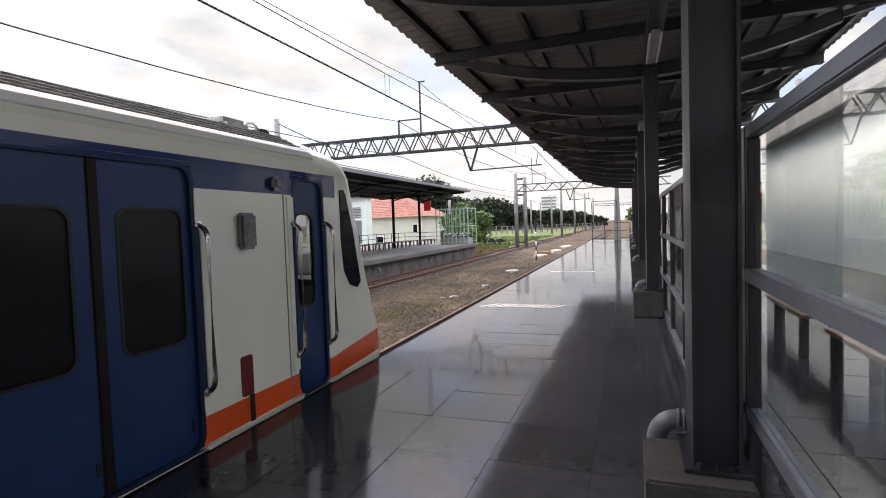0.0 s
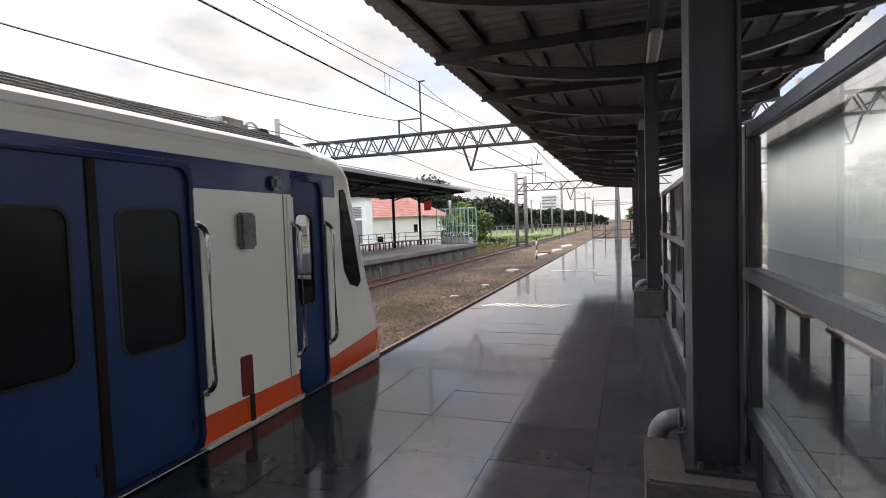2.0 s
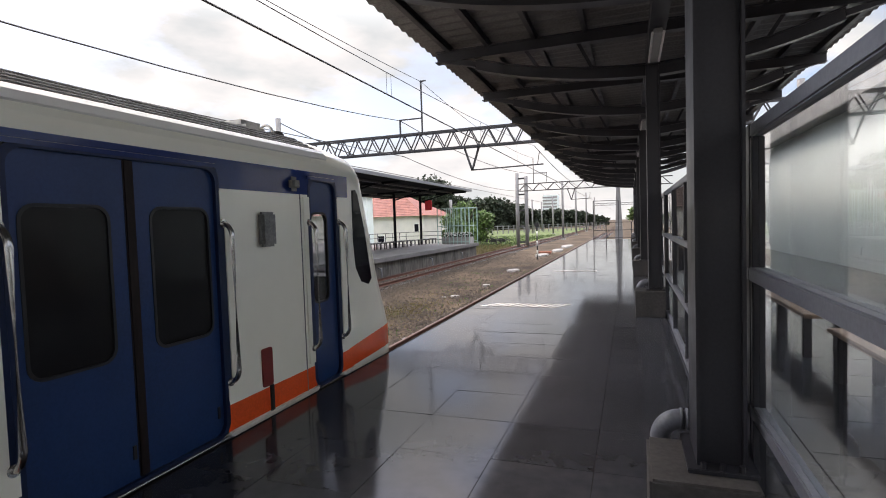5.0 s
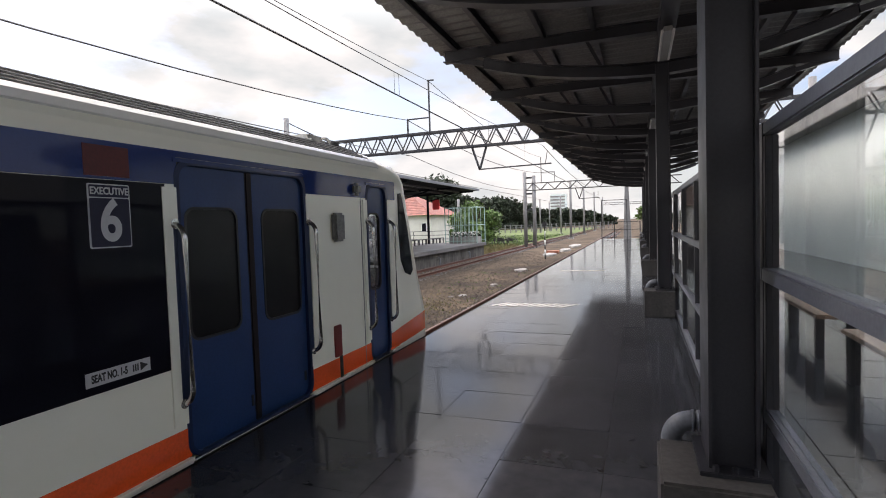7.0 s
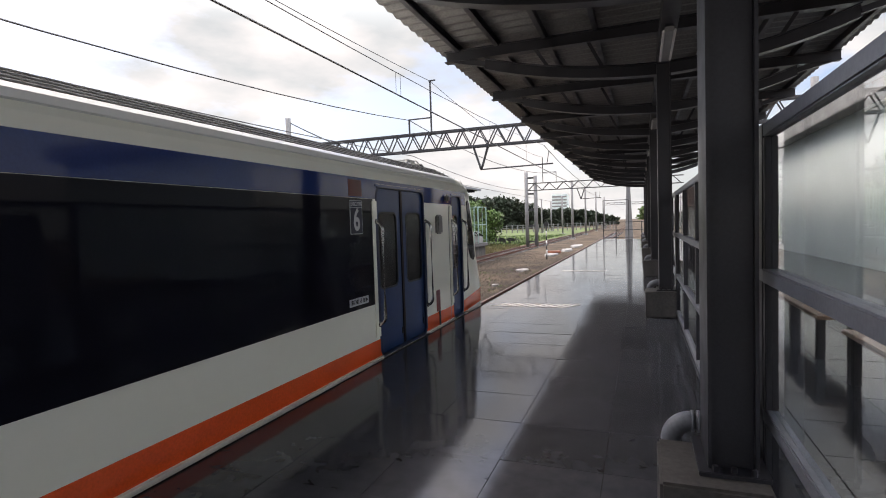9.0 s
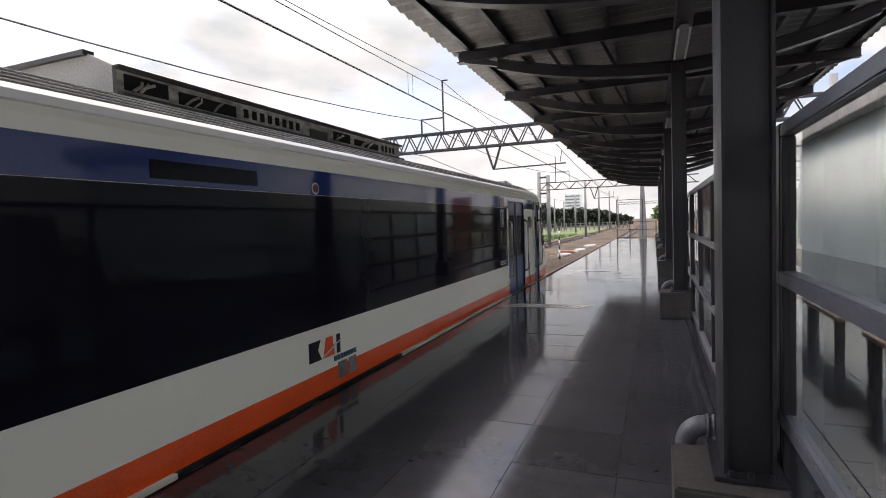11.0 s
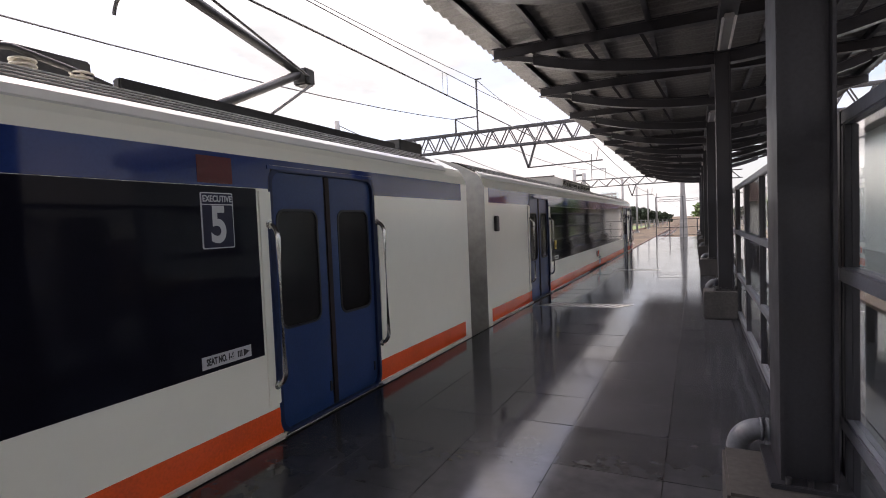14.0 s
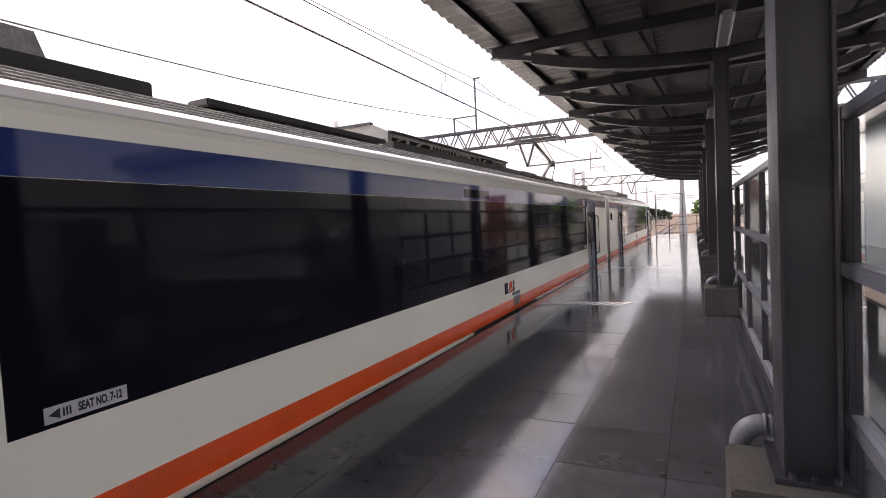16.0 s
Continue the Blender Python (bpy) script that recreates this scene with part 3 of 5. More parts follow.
def door(root, y0, y1, cab=False):
    """Sliding door leaves in a doorway from y0 to y1, with the strips and grab rails beside them."""
    leaves = [(y0, y1)] if cab else [(y0, (y0 + y1) / 2), ((y0 + y1) / 2, y1)]
    for a, b in leaves:
        z0, z1 = (0.73, 1.57) if cab else (0.71, 1.585)
        if cab:
            p, q = a + 0.03, b - 0.125
        else:
            p, q = (a + 0.06, b - 0.125) if a == y0 else (a + 0.125, b - 0.06)
        bm = bmesh.new()
        ring_plate(bm, rounded(a + 0.012, b - 0.012, -0.01, 1.855, 0.004), rounded(p + 0.01, q - 0.01, z0 + 0.01, z1 - 0.01, 0.07), SIDE - 0.06, SIDE - 0.022)
        leaf = part("door", bm, M_DOORBLUE, root, "blue sliding door leaf")
        bm = bmesh.new()
        ring_plate(bm, rounded(p, q, z0, z1, 0.085), rounded(p + 0.018, q - 0.018, z0 + 0.018, z1 - 0.018, 0.07), SIDE - 0.05, SIDE - 0.017)
        part("window_seal", bm, M_RUBBER, leaf)
        bm = bmesh.new()
        plate(bm, rounded(p + 0.016, q - 0.016, z0 + 0.016, z1 - 0.016, 0.07), SIDE - 0.034, SIDE - 0.028)
        part("window_pane", bm, M_CABGLASS if cab else M_DOORGLASS, leaf)
        if not cab:
            bm = bmesh.new()
            box(bm, SIDE - 0.022, SIDE - 0.014, b - 0.07, b - 0.05, 0.12, 0.20)
            part("finger_pull", bm, M_RUBBER, leaf)
    for y in (y0, y1):
        bm = bmesh.new()
        box(bm, SIDE - 0.055, SIDE + 0.002, y - 0.012, y + 0.012, -0.01, 1.86)
        part("door_seal", bm, M_RUBBER, root)
    if not cab:
        bm = bmesh.new()
        rbox(bm, SIDE - 0.04, SIDE - 0.012, (y0 + y1) / 2 - 0.034, (y0 + y1) / 2 + 0.034, 0.0, 1.85, 0.008)
        part("middle_seal", bm, M_BROWNSEAL, root, "worn dark brown rubber seal")
    bm = bmesh.new()
    ring_plate(bm, rounded(y0 - 0.022, y1 + 0.022, -0.02, 1.875, 0.10), rounded(y0 + 0.014, y1 - 0.014, 0.0, 1.845, 0.09), SIDE - 0.03, SIDE + 0.006)
    part("door_frame", bm, M_DOOREDGE, root, "rounded dark door surround")
    bm = bmesh.new()
    rbox(bm, SIDE - 0.03, SIDE + 0.03, y0 - 0.02, y1 + 0.02, -0.085, -0.02, 0.006)
    part("door_sill", bm, M_CHROME, root, "worn steel door sill")
    bm = bmesh.new()
    box(bm, SIDE - 0.03, SIDE + 0.012, y0 - 0.03, y1 + 0.03, 1.858, 1.885)
    part("rain_strip", bm, M_BLUE, root)


def grab_rail(root, y, z0=0.35, z1=1.475):
    """A steel tube that stands off the side, bent back into it at both ends, on two round flanges."""
    n, r = 7, 0.10
    x0, x1 = SIDE, SIDE + 0.085
    bend = [radians(90 * i / n) for i in range(n + 1)]
    low = [(x0 + (x1 - x0) * math.sin(a), y, z0 + r * (1 - math.cos(a))) for a in bend]
    high = [(x0 + (x1 - x0) * math.cos(a), y, z1 - r * (1 - math.sin(a))) for a in bend]
    bm = bmesh.new()
    tube(bm, low + high, 0.0175, 12)
    rail = part("grab_rail", bm, M_CHROME, root, "curved steel grab rail")
    for z in (z0, z1):
        bm = bmesh.new()
        tube(bm, [(x0 - 0.004, y, z), (x0 + 0.016, y, z)], 0.03, 12)
        part("flange", bm, M_CHROME, rail)


def door_set(root, y0, y1, cab=False):
    """A door with a notched white post on either side; the rail stands in the notch, next to the door."""
    door(root, y0, y1, cab)
    w = 0.085 if cab else 0.105
    for side, edge in ((-1, y0 - 0.015), (1, y1 + 0.015)):
        away, notch = edge + side * w, edge + side * w * 0.38
        line = [(away, 0.22), (edge, 0.22), (edge, 0.33), (notch, 0.33), (notch, 1.49), (edge, 1.49), (edge, 1.70), (away, 1.70)]
        side_panel("door_post", line if side < 0 else line[::-1], M_WHITE, root, proud=0.012)
        # Strip behind the rail, its dark colour holding the rail's shadow.
        a, b = sorted((edge, notch))
        side_panel("rail_recess_shade", strip(a, b, 0.325, 1.495), M_DOOREDGE, root, "dark blue recess strip with the rail's shadow in its colour", proud=0.003)
        grab_rail(root, edge + side * w * 0.24)


def roof_lines(root, y0, y1):
    """Gutter and long ribs on the roof's shoulder."""
    bm = bmesh.new()
    prism(bm, [(SIDE - 0.15, 2.09), (SIDE - 0.06, 2.068), (SIDE - 0.046, 2.078), (SIDE - 0.072, 2.13), (SIDE - 0.112, 2.166), (SIDE - 0.15, 2.172)], y0, y1)
    part("gutter", bm, M_GUTTER, root)
    for i in range(4):
        u = (i + 0.7) / 4.2
        x, z = SIDE - 0.14 - 0.28 * u, 2.168 + 0.147 * u
        bm = bmesh.new()
        tube(bm, [(x, y0, z + 0.004), (x, y1, z + 0.004)], 0.006, 6)
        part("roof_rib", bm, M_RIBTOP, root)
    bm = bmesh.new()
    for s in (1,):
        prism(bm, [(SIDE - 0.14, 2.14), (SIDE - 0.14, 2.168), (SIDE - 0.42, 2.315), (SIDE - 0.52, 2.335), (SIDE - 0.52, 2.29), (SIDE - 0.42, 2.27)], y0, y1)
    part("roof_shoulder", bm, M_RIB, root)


def bands(root, y0, y1, doors, window):
    """Blue band above, orange line below, dark window film between; interrupted at the doors."""
    gaps = sorted(doors)
    cuts = [y0] + [v for g in gaps for v in g] + [y1]
    for a, b in zip(cuts[::2], cuts[1::2]):
        side_panel("orange_line", strip(a, b, 0.0, 0.185), M_ORANGE, root)
        side_panel("foot_line", strip(a, b, -0.085, -0.004), M_WHITE, root, proud=0.028)
    for a, b in zip(cuts[::2], cuts[1::2]):
        side_panel("blue_band", strip(a, b, 1.72, 1.928), M_BLUE, root)
    for a, b in gaps:
        side_panel("blue_band", strip(a, b, 1.888, 1.928), M_BLUE, root)
    side_panel("window_band", strip(*window, 0.585, 1.717), M_BLACKGLASS, root, "glossy black window band", proud=0.005)


def body(root, y0, y1, doors, opening=None):
    rings = [(y0, 0.0)]
    for a, b in sorted(doors):
        rings += [(a, 0.0), (a, 0.07), (b, 0.07), (b, 0.0)]
    rings.append((y1, 0.0))
    bm = bmesh.new()
    made = [[bm.verts.new((x, y, z)) for x, z in section(sink)] for y, sink in rings]
    for n, (p, q) in enumerate(zip(made, made[1:])):
        for i in range(len(p)):
            k = (i + 1) % len(p)
            if i == 3 and opening and rings[n] == (opening, 0.07):
                continue
            if all((p[m].co - q[m].co).length < 1e-6 for m in (i, k)):
                continue
            bm.faces.new((p[i], q[i], q[k], p[k]))
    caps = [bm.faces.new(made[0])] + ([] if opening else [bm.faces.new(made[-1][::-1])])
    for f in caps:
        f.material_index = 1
    bmesh.ops.remove_doubles(bm, verts=bm.verts[:], dist=0.0005)
    shell = part("body", bm, M_WHITE, root, "off-white painted car body")
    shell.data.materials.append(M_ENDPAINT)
    return shell


def cab_room(root, y0, y1):
    """The cab behind the door: rear partition, floor, ceiling and the driver's desk."""
    w = HALF - 0.09
    for name, a, b, c, d, stuff in (("cab_partition", y0 - 0.06, y0 - 0.02, -0.02, 2.0, M_CABIN), ("cab_floor", y0 - 0.02, y1 + 0.6, -0.06, -0.02, M_CABIN), ("cab_ceiling", y0 - 0.02, y1 + 0.3, 1.90, 1.94, M_CABIN), ("driver_desk", y1 + 0.25, y1 + 0.65, -0.02, 0.92, M_BLACK)):
        bm = bmesh.new()
        box(bm, TRACK - w, TRACK + w, a, b, c, d)
        part(name, bm, stuff, root)


def bogie(root, y):
    bm = bmesh.new()
    for s in (-1, 1):
        box(bm, TRACK + s * 0.95 - 0.08, TRACK + s * 0.95 + 0.08, y - 1.4, y + 1.4, RAIL + 0.35, RAIL + 0.6)
    box(bm, TRACK - 0.9, TRACK + 0.9, y - 0.25, y + 0.25, RAIL + 0.4, RAIL + 0.78)
    frame_ = part("bogie", bm, M_BLACK, root)
    for dy in (-1.05, 1.05):
        for s in (-1, 1):
            bm = bmesh.new()
            tube(bm, [(TRACK + s * 0.5695 - 0.06, y + dy, RAIL + 0.39), (TRACK + s * 0.5695 + 0.06, y + dy, RAIL + 0.39)], 0.388, 24)
            part("wheel", bm, M_BLACK, frame_)


def sticker(root, y, z, number):
    """The coach number plate, with the red patch above it."""
    side_panel("red_patch", strip(y - 0.13, y + 0.13, 1.735, 1.90), M_PATCH, root, proud=0.007)
    side_panel("number_plate", rounded(y - 0.12, y + 0.12, z - 0.172, z + 0.172, 0.010, 2), M_SIGNWHITE, root, proud=0.010)
    side_panel("number_field", rounded(y - 0.113, y + 0.113, z - 0.165, z + 0.095, 0.008, 2), M_SIGNBLUE, root, proud=0.012)
    side_panel("word_field", rounded(y - 0.113, y + 0.113, z + 0.101, z + 0.165, 0.006, 2), M_SIGNBLUE, root, proud=0.012)
    lettering(number, 0.31, (SIDE + 0.0135, y, z - 0.035), M_SIGNWHITE, root, squeeze=0.82, bold=0.008)
    lettering("EXECUTIVE", 0.054, (SIDE + 0.0135, y, z + 0.132), M_SIGNWHITE, root, squeeze=0.80, bold=0.0012)


def seat_sign(root, y, z, text, arrow):
    side_panel("seat_sign", strip(y - 0.19, y + 0.19, z - 0.038, z + 0.038), M_SIGNWHITE, root, proud=0.009)
    lettering(text, 0.058, (SIDE + 0.0108, y - arrow * 0.058, z), M_RUBBER, root, squeeze=0.60 if len(text) < 13 else 0.56, bold=0.0022)
    tip = y + arrow * 0.175
    pts = [(tip, z), (tip - arrow * 0.05, z + 0.024), (tip - arrow * 0.05, z - 0.024)]
    side_panel("arrow", pts if arrow < 0 else pts[::1], M_RUBBER, root, proud=0.0105)
    for i in range(3):
        a = tip - arrow * (0.066 + i * 0.014)
        side_panel("arrow_bar", strip(a - 0.004, a + 0.004, z - 0.02, z + 0.02), M_RUBBER, root, proud=0.0105)


def logo(root, y):
    """The operator's mark as plain shapes, and grey bars for its small lettering."""
    z0, z1, x = 0.30, 0.47, 0.008
    side_panel("mark", [(y, z0), (y + 0.17, z0), (y + 0.12, z0 + 0.09), (y + 0.16, z1), (y, z1)], M_LOGO, root, proud=x)
    side_panel("mark", [(y + 0.20, z0), (y + 0.37, z0), (y + 0.34, z1), (y + 0.25, z1)], M_ORANGE, root, proud=x)
    side_panel("mark_stripe", [(y + 0.20, z0 + 0.01), (y + 0.47, z0 + 0.11), (y + 0.47, z0 + 0.122), (y + 0.20, z0 + 0.024)], M_SIGNWHITE, root, proud=x + 0.003)
    side_panel("mark", strip(y + 0.41, y + 0.46, z0, z1), M_LOGO, root, proud=x)
    for i in range(7):
        a = y + 0.36 + i * 0.055
        side_panel("small_lettering", strip(a, a + 0.04, 0.235, 0.28), M_TEAL, root, proud=x)
    side_panel("notice", strip(y + 0.42, y + 0.56, 0.06, 0.21), M_GREYBOX, root, proud=x)
    side_panel("notice", strip(y + 0.60, y + 0.72, 0.06, 0.21), M_GREYBOX, root, proud=x)
    # black sheet coloured as the shade in an equipment opening under the sill, destination display and round indicator
    side_panel("sill_gap_shade", strip(y - 1.35, y + 1.65, -0.088, -0.002), M_RUBBER, root, proud=0.031)
    for k in range(9):
        a = y - 1.25 + k * 0.31
        side_panel("sill_bracket", strip(a, a + 0.09, -0.06, -0.03), M_GREYBOX, root, proud=0.035)
    side_panel("display", strip(y - 1.40, y - 0.52, 1.755, 1.865), M_BLACKGLASS, root, "black destination display", proud=0.008)
    c = y + 0.18
    side_panel("indicator", [(c + 0.05 * math.cos(a), 1.775 + 0.05 * math.sin(a)) for a in [2 * math.pi * k / 20 for k in range(20)]], M_SIGNWHITE, root, proud=0.012)
    side_panel("indicator_lens", [(c + 0.037 * math.cos(a), 1.775 + 0.037 * math.sin(a)) for a in [2 * math.pi * k / 20 for k in range(20)]], M_PATCH, root, proud=0.016)


def roof_unit(root, y0, y1, z, label):
    """Air-conditioning pack: dark dirty sides, near-black plates coloured as the shade in openings, bevelled top, pale
    end face.
    """
    w = 0.80
    line = [(TRACK + w, 2.28), (TRACK + w, z), (TRACK + w - 0.26, z + 0.12), (TRACK - w + 0.26, z + 0.12), (TRACK - w, z), (TRACK - w, 2.28)]
    bm = bmesh.new()
    prism(bm, line, y0 + 0.03, y1)
    unit = part("roof_unit", bm, M_ACGREY, root, label)
    bm = bmesh.new()
    prism(bm, [(x, min(q, 9)) for x, q in line], y0, y0 + 0.028)
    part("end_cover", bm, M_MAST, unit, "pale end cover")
    rng_ = random.Random(int(-y0 * 10))
    face, foot, head = TRACK + w, z - 0.185, z - 0.02
    for name, a, b, deep, stuff in (("lower_ledge", foot - 0.04, foot, 0.07, M_BLACK), ("upper_ledge", head, head + 0.03, 0.04, M_BLACK)):
        bm = bmesh.new()
        rbox(bm, face - 0.02, face + deep, y0 + 0.02, y1 + 0.03, a, b, 0.006)
        part(name, bm, stuff, unit)
    y, k = y0 + 0.08, 0
    while y < y1 - 0.4:
        style = k % 4
        wide = min((0.42, 0.66, 0.85, 0.5)[style], y1 - 0.08 - y)
        if style == 2:
            for q in range(int(wide / 0.105)):
                bm = bmesh.new()
                rbox(bm, face - 0.01, face + 0.004, y + q * 0.105, y + q * 0.105 + 0.062, foot + 0.045, head - 0.04, 0.003)
                part("vent_hole_shade", bm, M_RIB, unit)
        elif style != 3:
            low = foot + rng_.uniform(0.015, 0.04)
            bm = bmesh.new()
            rbox(bm, face - 0.01, face + 0.005, y, y + wide - 0.06, low, head - rng_.uniform(0.01, 0.05), 0.003)
            part("side_opening_shade", bm, M_RIB, unit)
            for q in range(3):
                a = y + rng_.uniform(0.03, wide - 0.3)
                bm = bmesh.new()
                tube(bm, [(face + 0.008, a, low), (face + 0.014, a + rng_.uniform(0.02, 0.1), foot + 0.08), (face + 0.008, a + rng_.uniform(0.05, 0.2), head - 0.05)], rng_.uniform(0.006, 0.013), 6)
                part("cooling_pipe", bm, M_INSULATOR if q == 0 else M_ACGREY, unit)
        else:
            bm = bmesh.new()
            rbox(bm, face, face + 0.016, y + 0.08, y + wide - 0.1, foot + 0.01, foot + 0.10, 0.006)
            part("valve_box", bm, M_BLACK, unit)
        y += wide + 0.03
        k += 1
    bm = bmesh.new()
    prism(bm, [(TRACK + w - 0.24, z + 0.10), (TRACK + w - 0.24, z + 0.135), (TRACK - w + 0.24, z + 0.135), (TRACK - w + 0.24, z + 0.10)], y0 - 0.03, y0 + 0.05)
    part("end_flashing", bm, M_BLACK, unit)


def roof_rail(root, y0, y1, z):
    """A long dark duct raised on feet along the roof's edge."""
    bm = bmesh.new()
    rbox(bm, TRACK + 0.78, TRACK + 1.0, y0, y1, z, z + 0.055, 0.01)
    duct = part("roof_duct", bm, M_BLACK, root, "dark roof cable duct")
    y = y0 + 0.2
    while y < y1:
        bm = bmesh.new()
        box(bm, TRACK + 0.84, TRACK + 0.96, y, y + 0.09, 2.28, z)
        part("foot", bm, M_BLACK, duct)
        y += 0.62


def car_front():
    y0, y1 = -14.28, 4.35
    root = thing("rail_car", (TRACK, -4.5, RAIL), "white, blue and orange electric train cab car with black window band", "train car", "train cars")
    doors = [(-12.08, -10.76), (1.375, 2.69), (3.80, 4.24)]
    body(root, y0, y1, doors, opening=3.80)
    cab_room(root, 3.80, 4.24)
    bands(root, y0 + 0.16, y1 + 0.12, doors, (-10.575, 1.28))
    door_set(root, *doors[0])
    door_set(root, *doors[1])
    door_set(root, *doors[2], cab=True)
    roof_lines(root, y0 + 0.05, y1 - 0.15)
    # white panels in place of the blue band's lower edge round the cab
    # nose
    bm = bmesh.new()

    def reach(z):
        pts = [(-0.42, 5.16), (-0.05, 5.26), (0.29, 5.25), (0.84, 5.02), (1.81, 4.72), (2.02, 4.66), (2.145, 4.60), (2.285, 4.50), (2.475, 4.42)]
        for (a, p), (b, q) in zip(pts, pts[1:]):
            if z <= b:
                return p + (q - p) * (z - a) / (b - a)
        return pts[-1][1]
    levels = [-0.42, -0.30, -0.05, 0.0, 0.185, 0.42, 0.55, 0.84, 1.2, 1.5, 1.72, 1.81, 1.93, 2.02, 2.08, 2.12, 2.145, 2.285, 2.395, 2.475]
    half = profile(HALF)

    def width(z):
        for (a, za), (b, zb) in zip(half, half[1:]):
            if za <= z <= zb and zb > za:
                return a + (b - a) * (z - za) / (zb - za)
        return half[-1][0]

    def nose_point(z, u):
        """u from 0 on the right side round the front to 1 on the left."""
        w, f = width(z), reach(z)
        a = math.pi * u
        c, s = math.cos(a), math.sin(a)
        x = TRACK + w * math.copysign(abs(c) ** 0.42, c)
        ys_ = f + 0.02
        return Vector((x, y1 + (ys_ - y1) * min(1, u * 9, (1 - u) * 9) + 0.62 * max(0, s) ** 1.0 * (1 if 0.0 < u < 1 else 0) * 0.48 * min(1, u * 9, (1 - u) * 9) * 1.0 + 0.0, z))
    us = [0, 0.02, 0.04, 0.06, 0.08, 0.10, 0.12, 0.15, 0.19, 0.25, 0.33, 0.42, 0.5, 0.58, 0.67, 0.75, 0.81, 0.85, 0.88, 0.92, 0.96, 1.0]

    def swept(z, u):
        """The orange foot rises towards the front."""
        k = min(1.0, min(u, 1 - u) / 0.13) ** 0.8
        return z + (0.095 if z == 0.185 else 0.03 if z == 0.0 else 0.0) * k
    screen_bm = bmesh.new()
    pts = [[bm.verts.new(nose_point(swept(z, u), u)) for u in us] for z in levels]
    for j in range(len(levels) - 1):
        for i in range(len(us) - 1):
            if 0.84 <= levels[j] < 1.72 and 0.25 <= us[i] < 0.75:
                f = screen_bm.faces.new([screen_bm.verts.new(v.co) for v in (pts[j][i], pts[j][i + 1], pts[j + 1][i + 1], pts[j + 1][i])])
                f.smooth = True
                continue
            f = bm.faces.new((pts[j][i], pts[j][i + 1], pts[j + 1][i + 1], pts[j + 1][i]))
            f.smooth = True
            f.material_index = 1 if levels[j] == 0.0 else 0
    bm.faces.new([p for p in pts[0]])
    bm.faces.new([p for p in pts[-1]][::-1])
    nose = part("nose", bm, M_WHITE, root, "rounded white cab nose with an orange foot")
    nose.data.materials.append(M_ORANGE)
    bmesh.ops.remove_doubles(screen_bm, verts=screen_bm.verts[:], dist=0.0005)
    part("windscreen", screen_bm, M_SCREEN, root, "tinted cab windscreen")
    # quarter window
    bm = bmesh.new()
    out_ = [(4.58, 1.80), (4.565, 1.3), (4.60, 1.0), (4.72, 0.84), (4.86, 0.80), (4.93, 0.86), (4.80, 1.4), (4.68, 1.76), (4.64, 1.81)]
    plate(bm, out_[::-1][::-1], SIDE - 0.12, SIDE + 0.004)
    part("cab_window", bm, M_BLACKGLASS, root, "dark slanted cab side window")
    # small fittings beside the doors
    bm = bmesh.new()
    rbox(bm, SIDE, SIDE + 0.06, 3.09, 3.26, 1.29, 1.56, 0.02)
    part("door_lamp", bm, M_GREYBOX, root, "grey louvred door lamp")
    bm = bmesh.new()
    rbox(bm, SIDE, SIDE + 0.07, 3.48, 3.60, 1.74, 1.86, 0.03)
    part("marker_lamp", bm, M_GREYBOX, root, "grey marker lamp")
    bm = bmesh.new()
    plate(bm, rounded(3.07, 3.19, 0.20, 0.50, 0.02), SIDE, SIDE + 0.012)
    part("filler_cover", bm, M_RED, root, "dark red cover plate")
    bm = bmesh.new()
    box(bm, SIDE, SIDE + 0.015, 3.15, 3.19, -0.05, 0.20)
    part("drain_slot", bm, M_RUBBER, root)
    for y in (3.66, -12.21):
        side_panel("panel_joint", strip(y - 0.004, y + 0.004, -0.04, 1.72), M_GREYBOX, root, proud=0.006)
    bm = bmesh.new()
    rbox(bm, TRACK + 0.55, TRACK + 0.85, 3.75, 4.12, 2.30, 2.46, 0.05)
    part("antenna_cover", bm, M_RIBTOP, root, "low white roof cover")
    bm = bmesh.new()
    tube(bm, [(TRACK + 0.7 + 0.09 * math.cos(a), 4.28, 2.37 + 0.12 * math.sin(a)) for a in [radians(15 * i) for i in range(13)]], 0.014, 6)
    part("roof_hoop", bm, M_GREYBOX, root)
    bm = bmesh.new()
    rbox(bm, TRACK + 0.60, TRACK + 0.80, 4.33, 4.46, 2.30, 2.44, 0.02)
    part("horn", bm, M_BLACK, root, "small black roof horn")
    sticker(root, 0.92, 1.522, "6")
    seat_sign(root, 0.92, 0.667, "SEAT NO. 1-5", 1)
    seat_sign(root, -10.20, 0.65, "SEAT NO. 6-10", -1)
    side_panel("access_sign", rounded(-10.32, -10.16, 0.83, 1.01, 0.01, 2), M_YELLOW, root, "yellow wheelchair sticker", proud=0.010)
    bm = bmesh.new()
    ring_ = [(SIDE + 0.011, -10.235 + 0.038 * math.cos(a), 0.895 + 0.038 * math.sin(a)) for a in [radians(-200 + 24 * i) for i in range(11)]]
    tube(bm, ring_, 0.006, 6)
    tube(bm, [(SIDE + 0.011, -10.25, 0.985), (SIDE + 0.011, -10.245, 0.915), (SIDE + 0.011, -10.21, 0.91), (SIDE + 0.011, -10.19, 0.87)], 0.006, 6)
    part("wheelchair_symbol", bm, M_RUBBER, root)
    logo(root, -5.18)
    roof_unit(root, -6.25, -1.95, 2.585, "black roof air-conditioning pack")
    bm = bmesh.new()
    rbox(bm, SIDE, SIDE + 0.05, -13.93, -13.82, 1.30, 1.53, 0.01)
    part("side_camera", bm, M_BLACK, root, "small black side box")
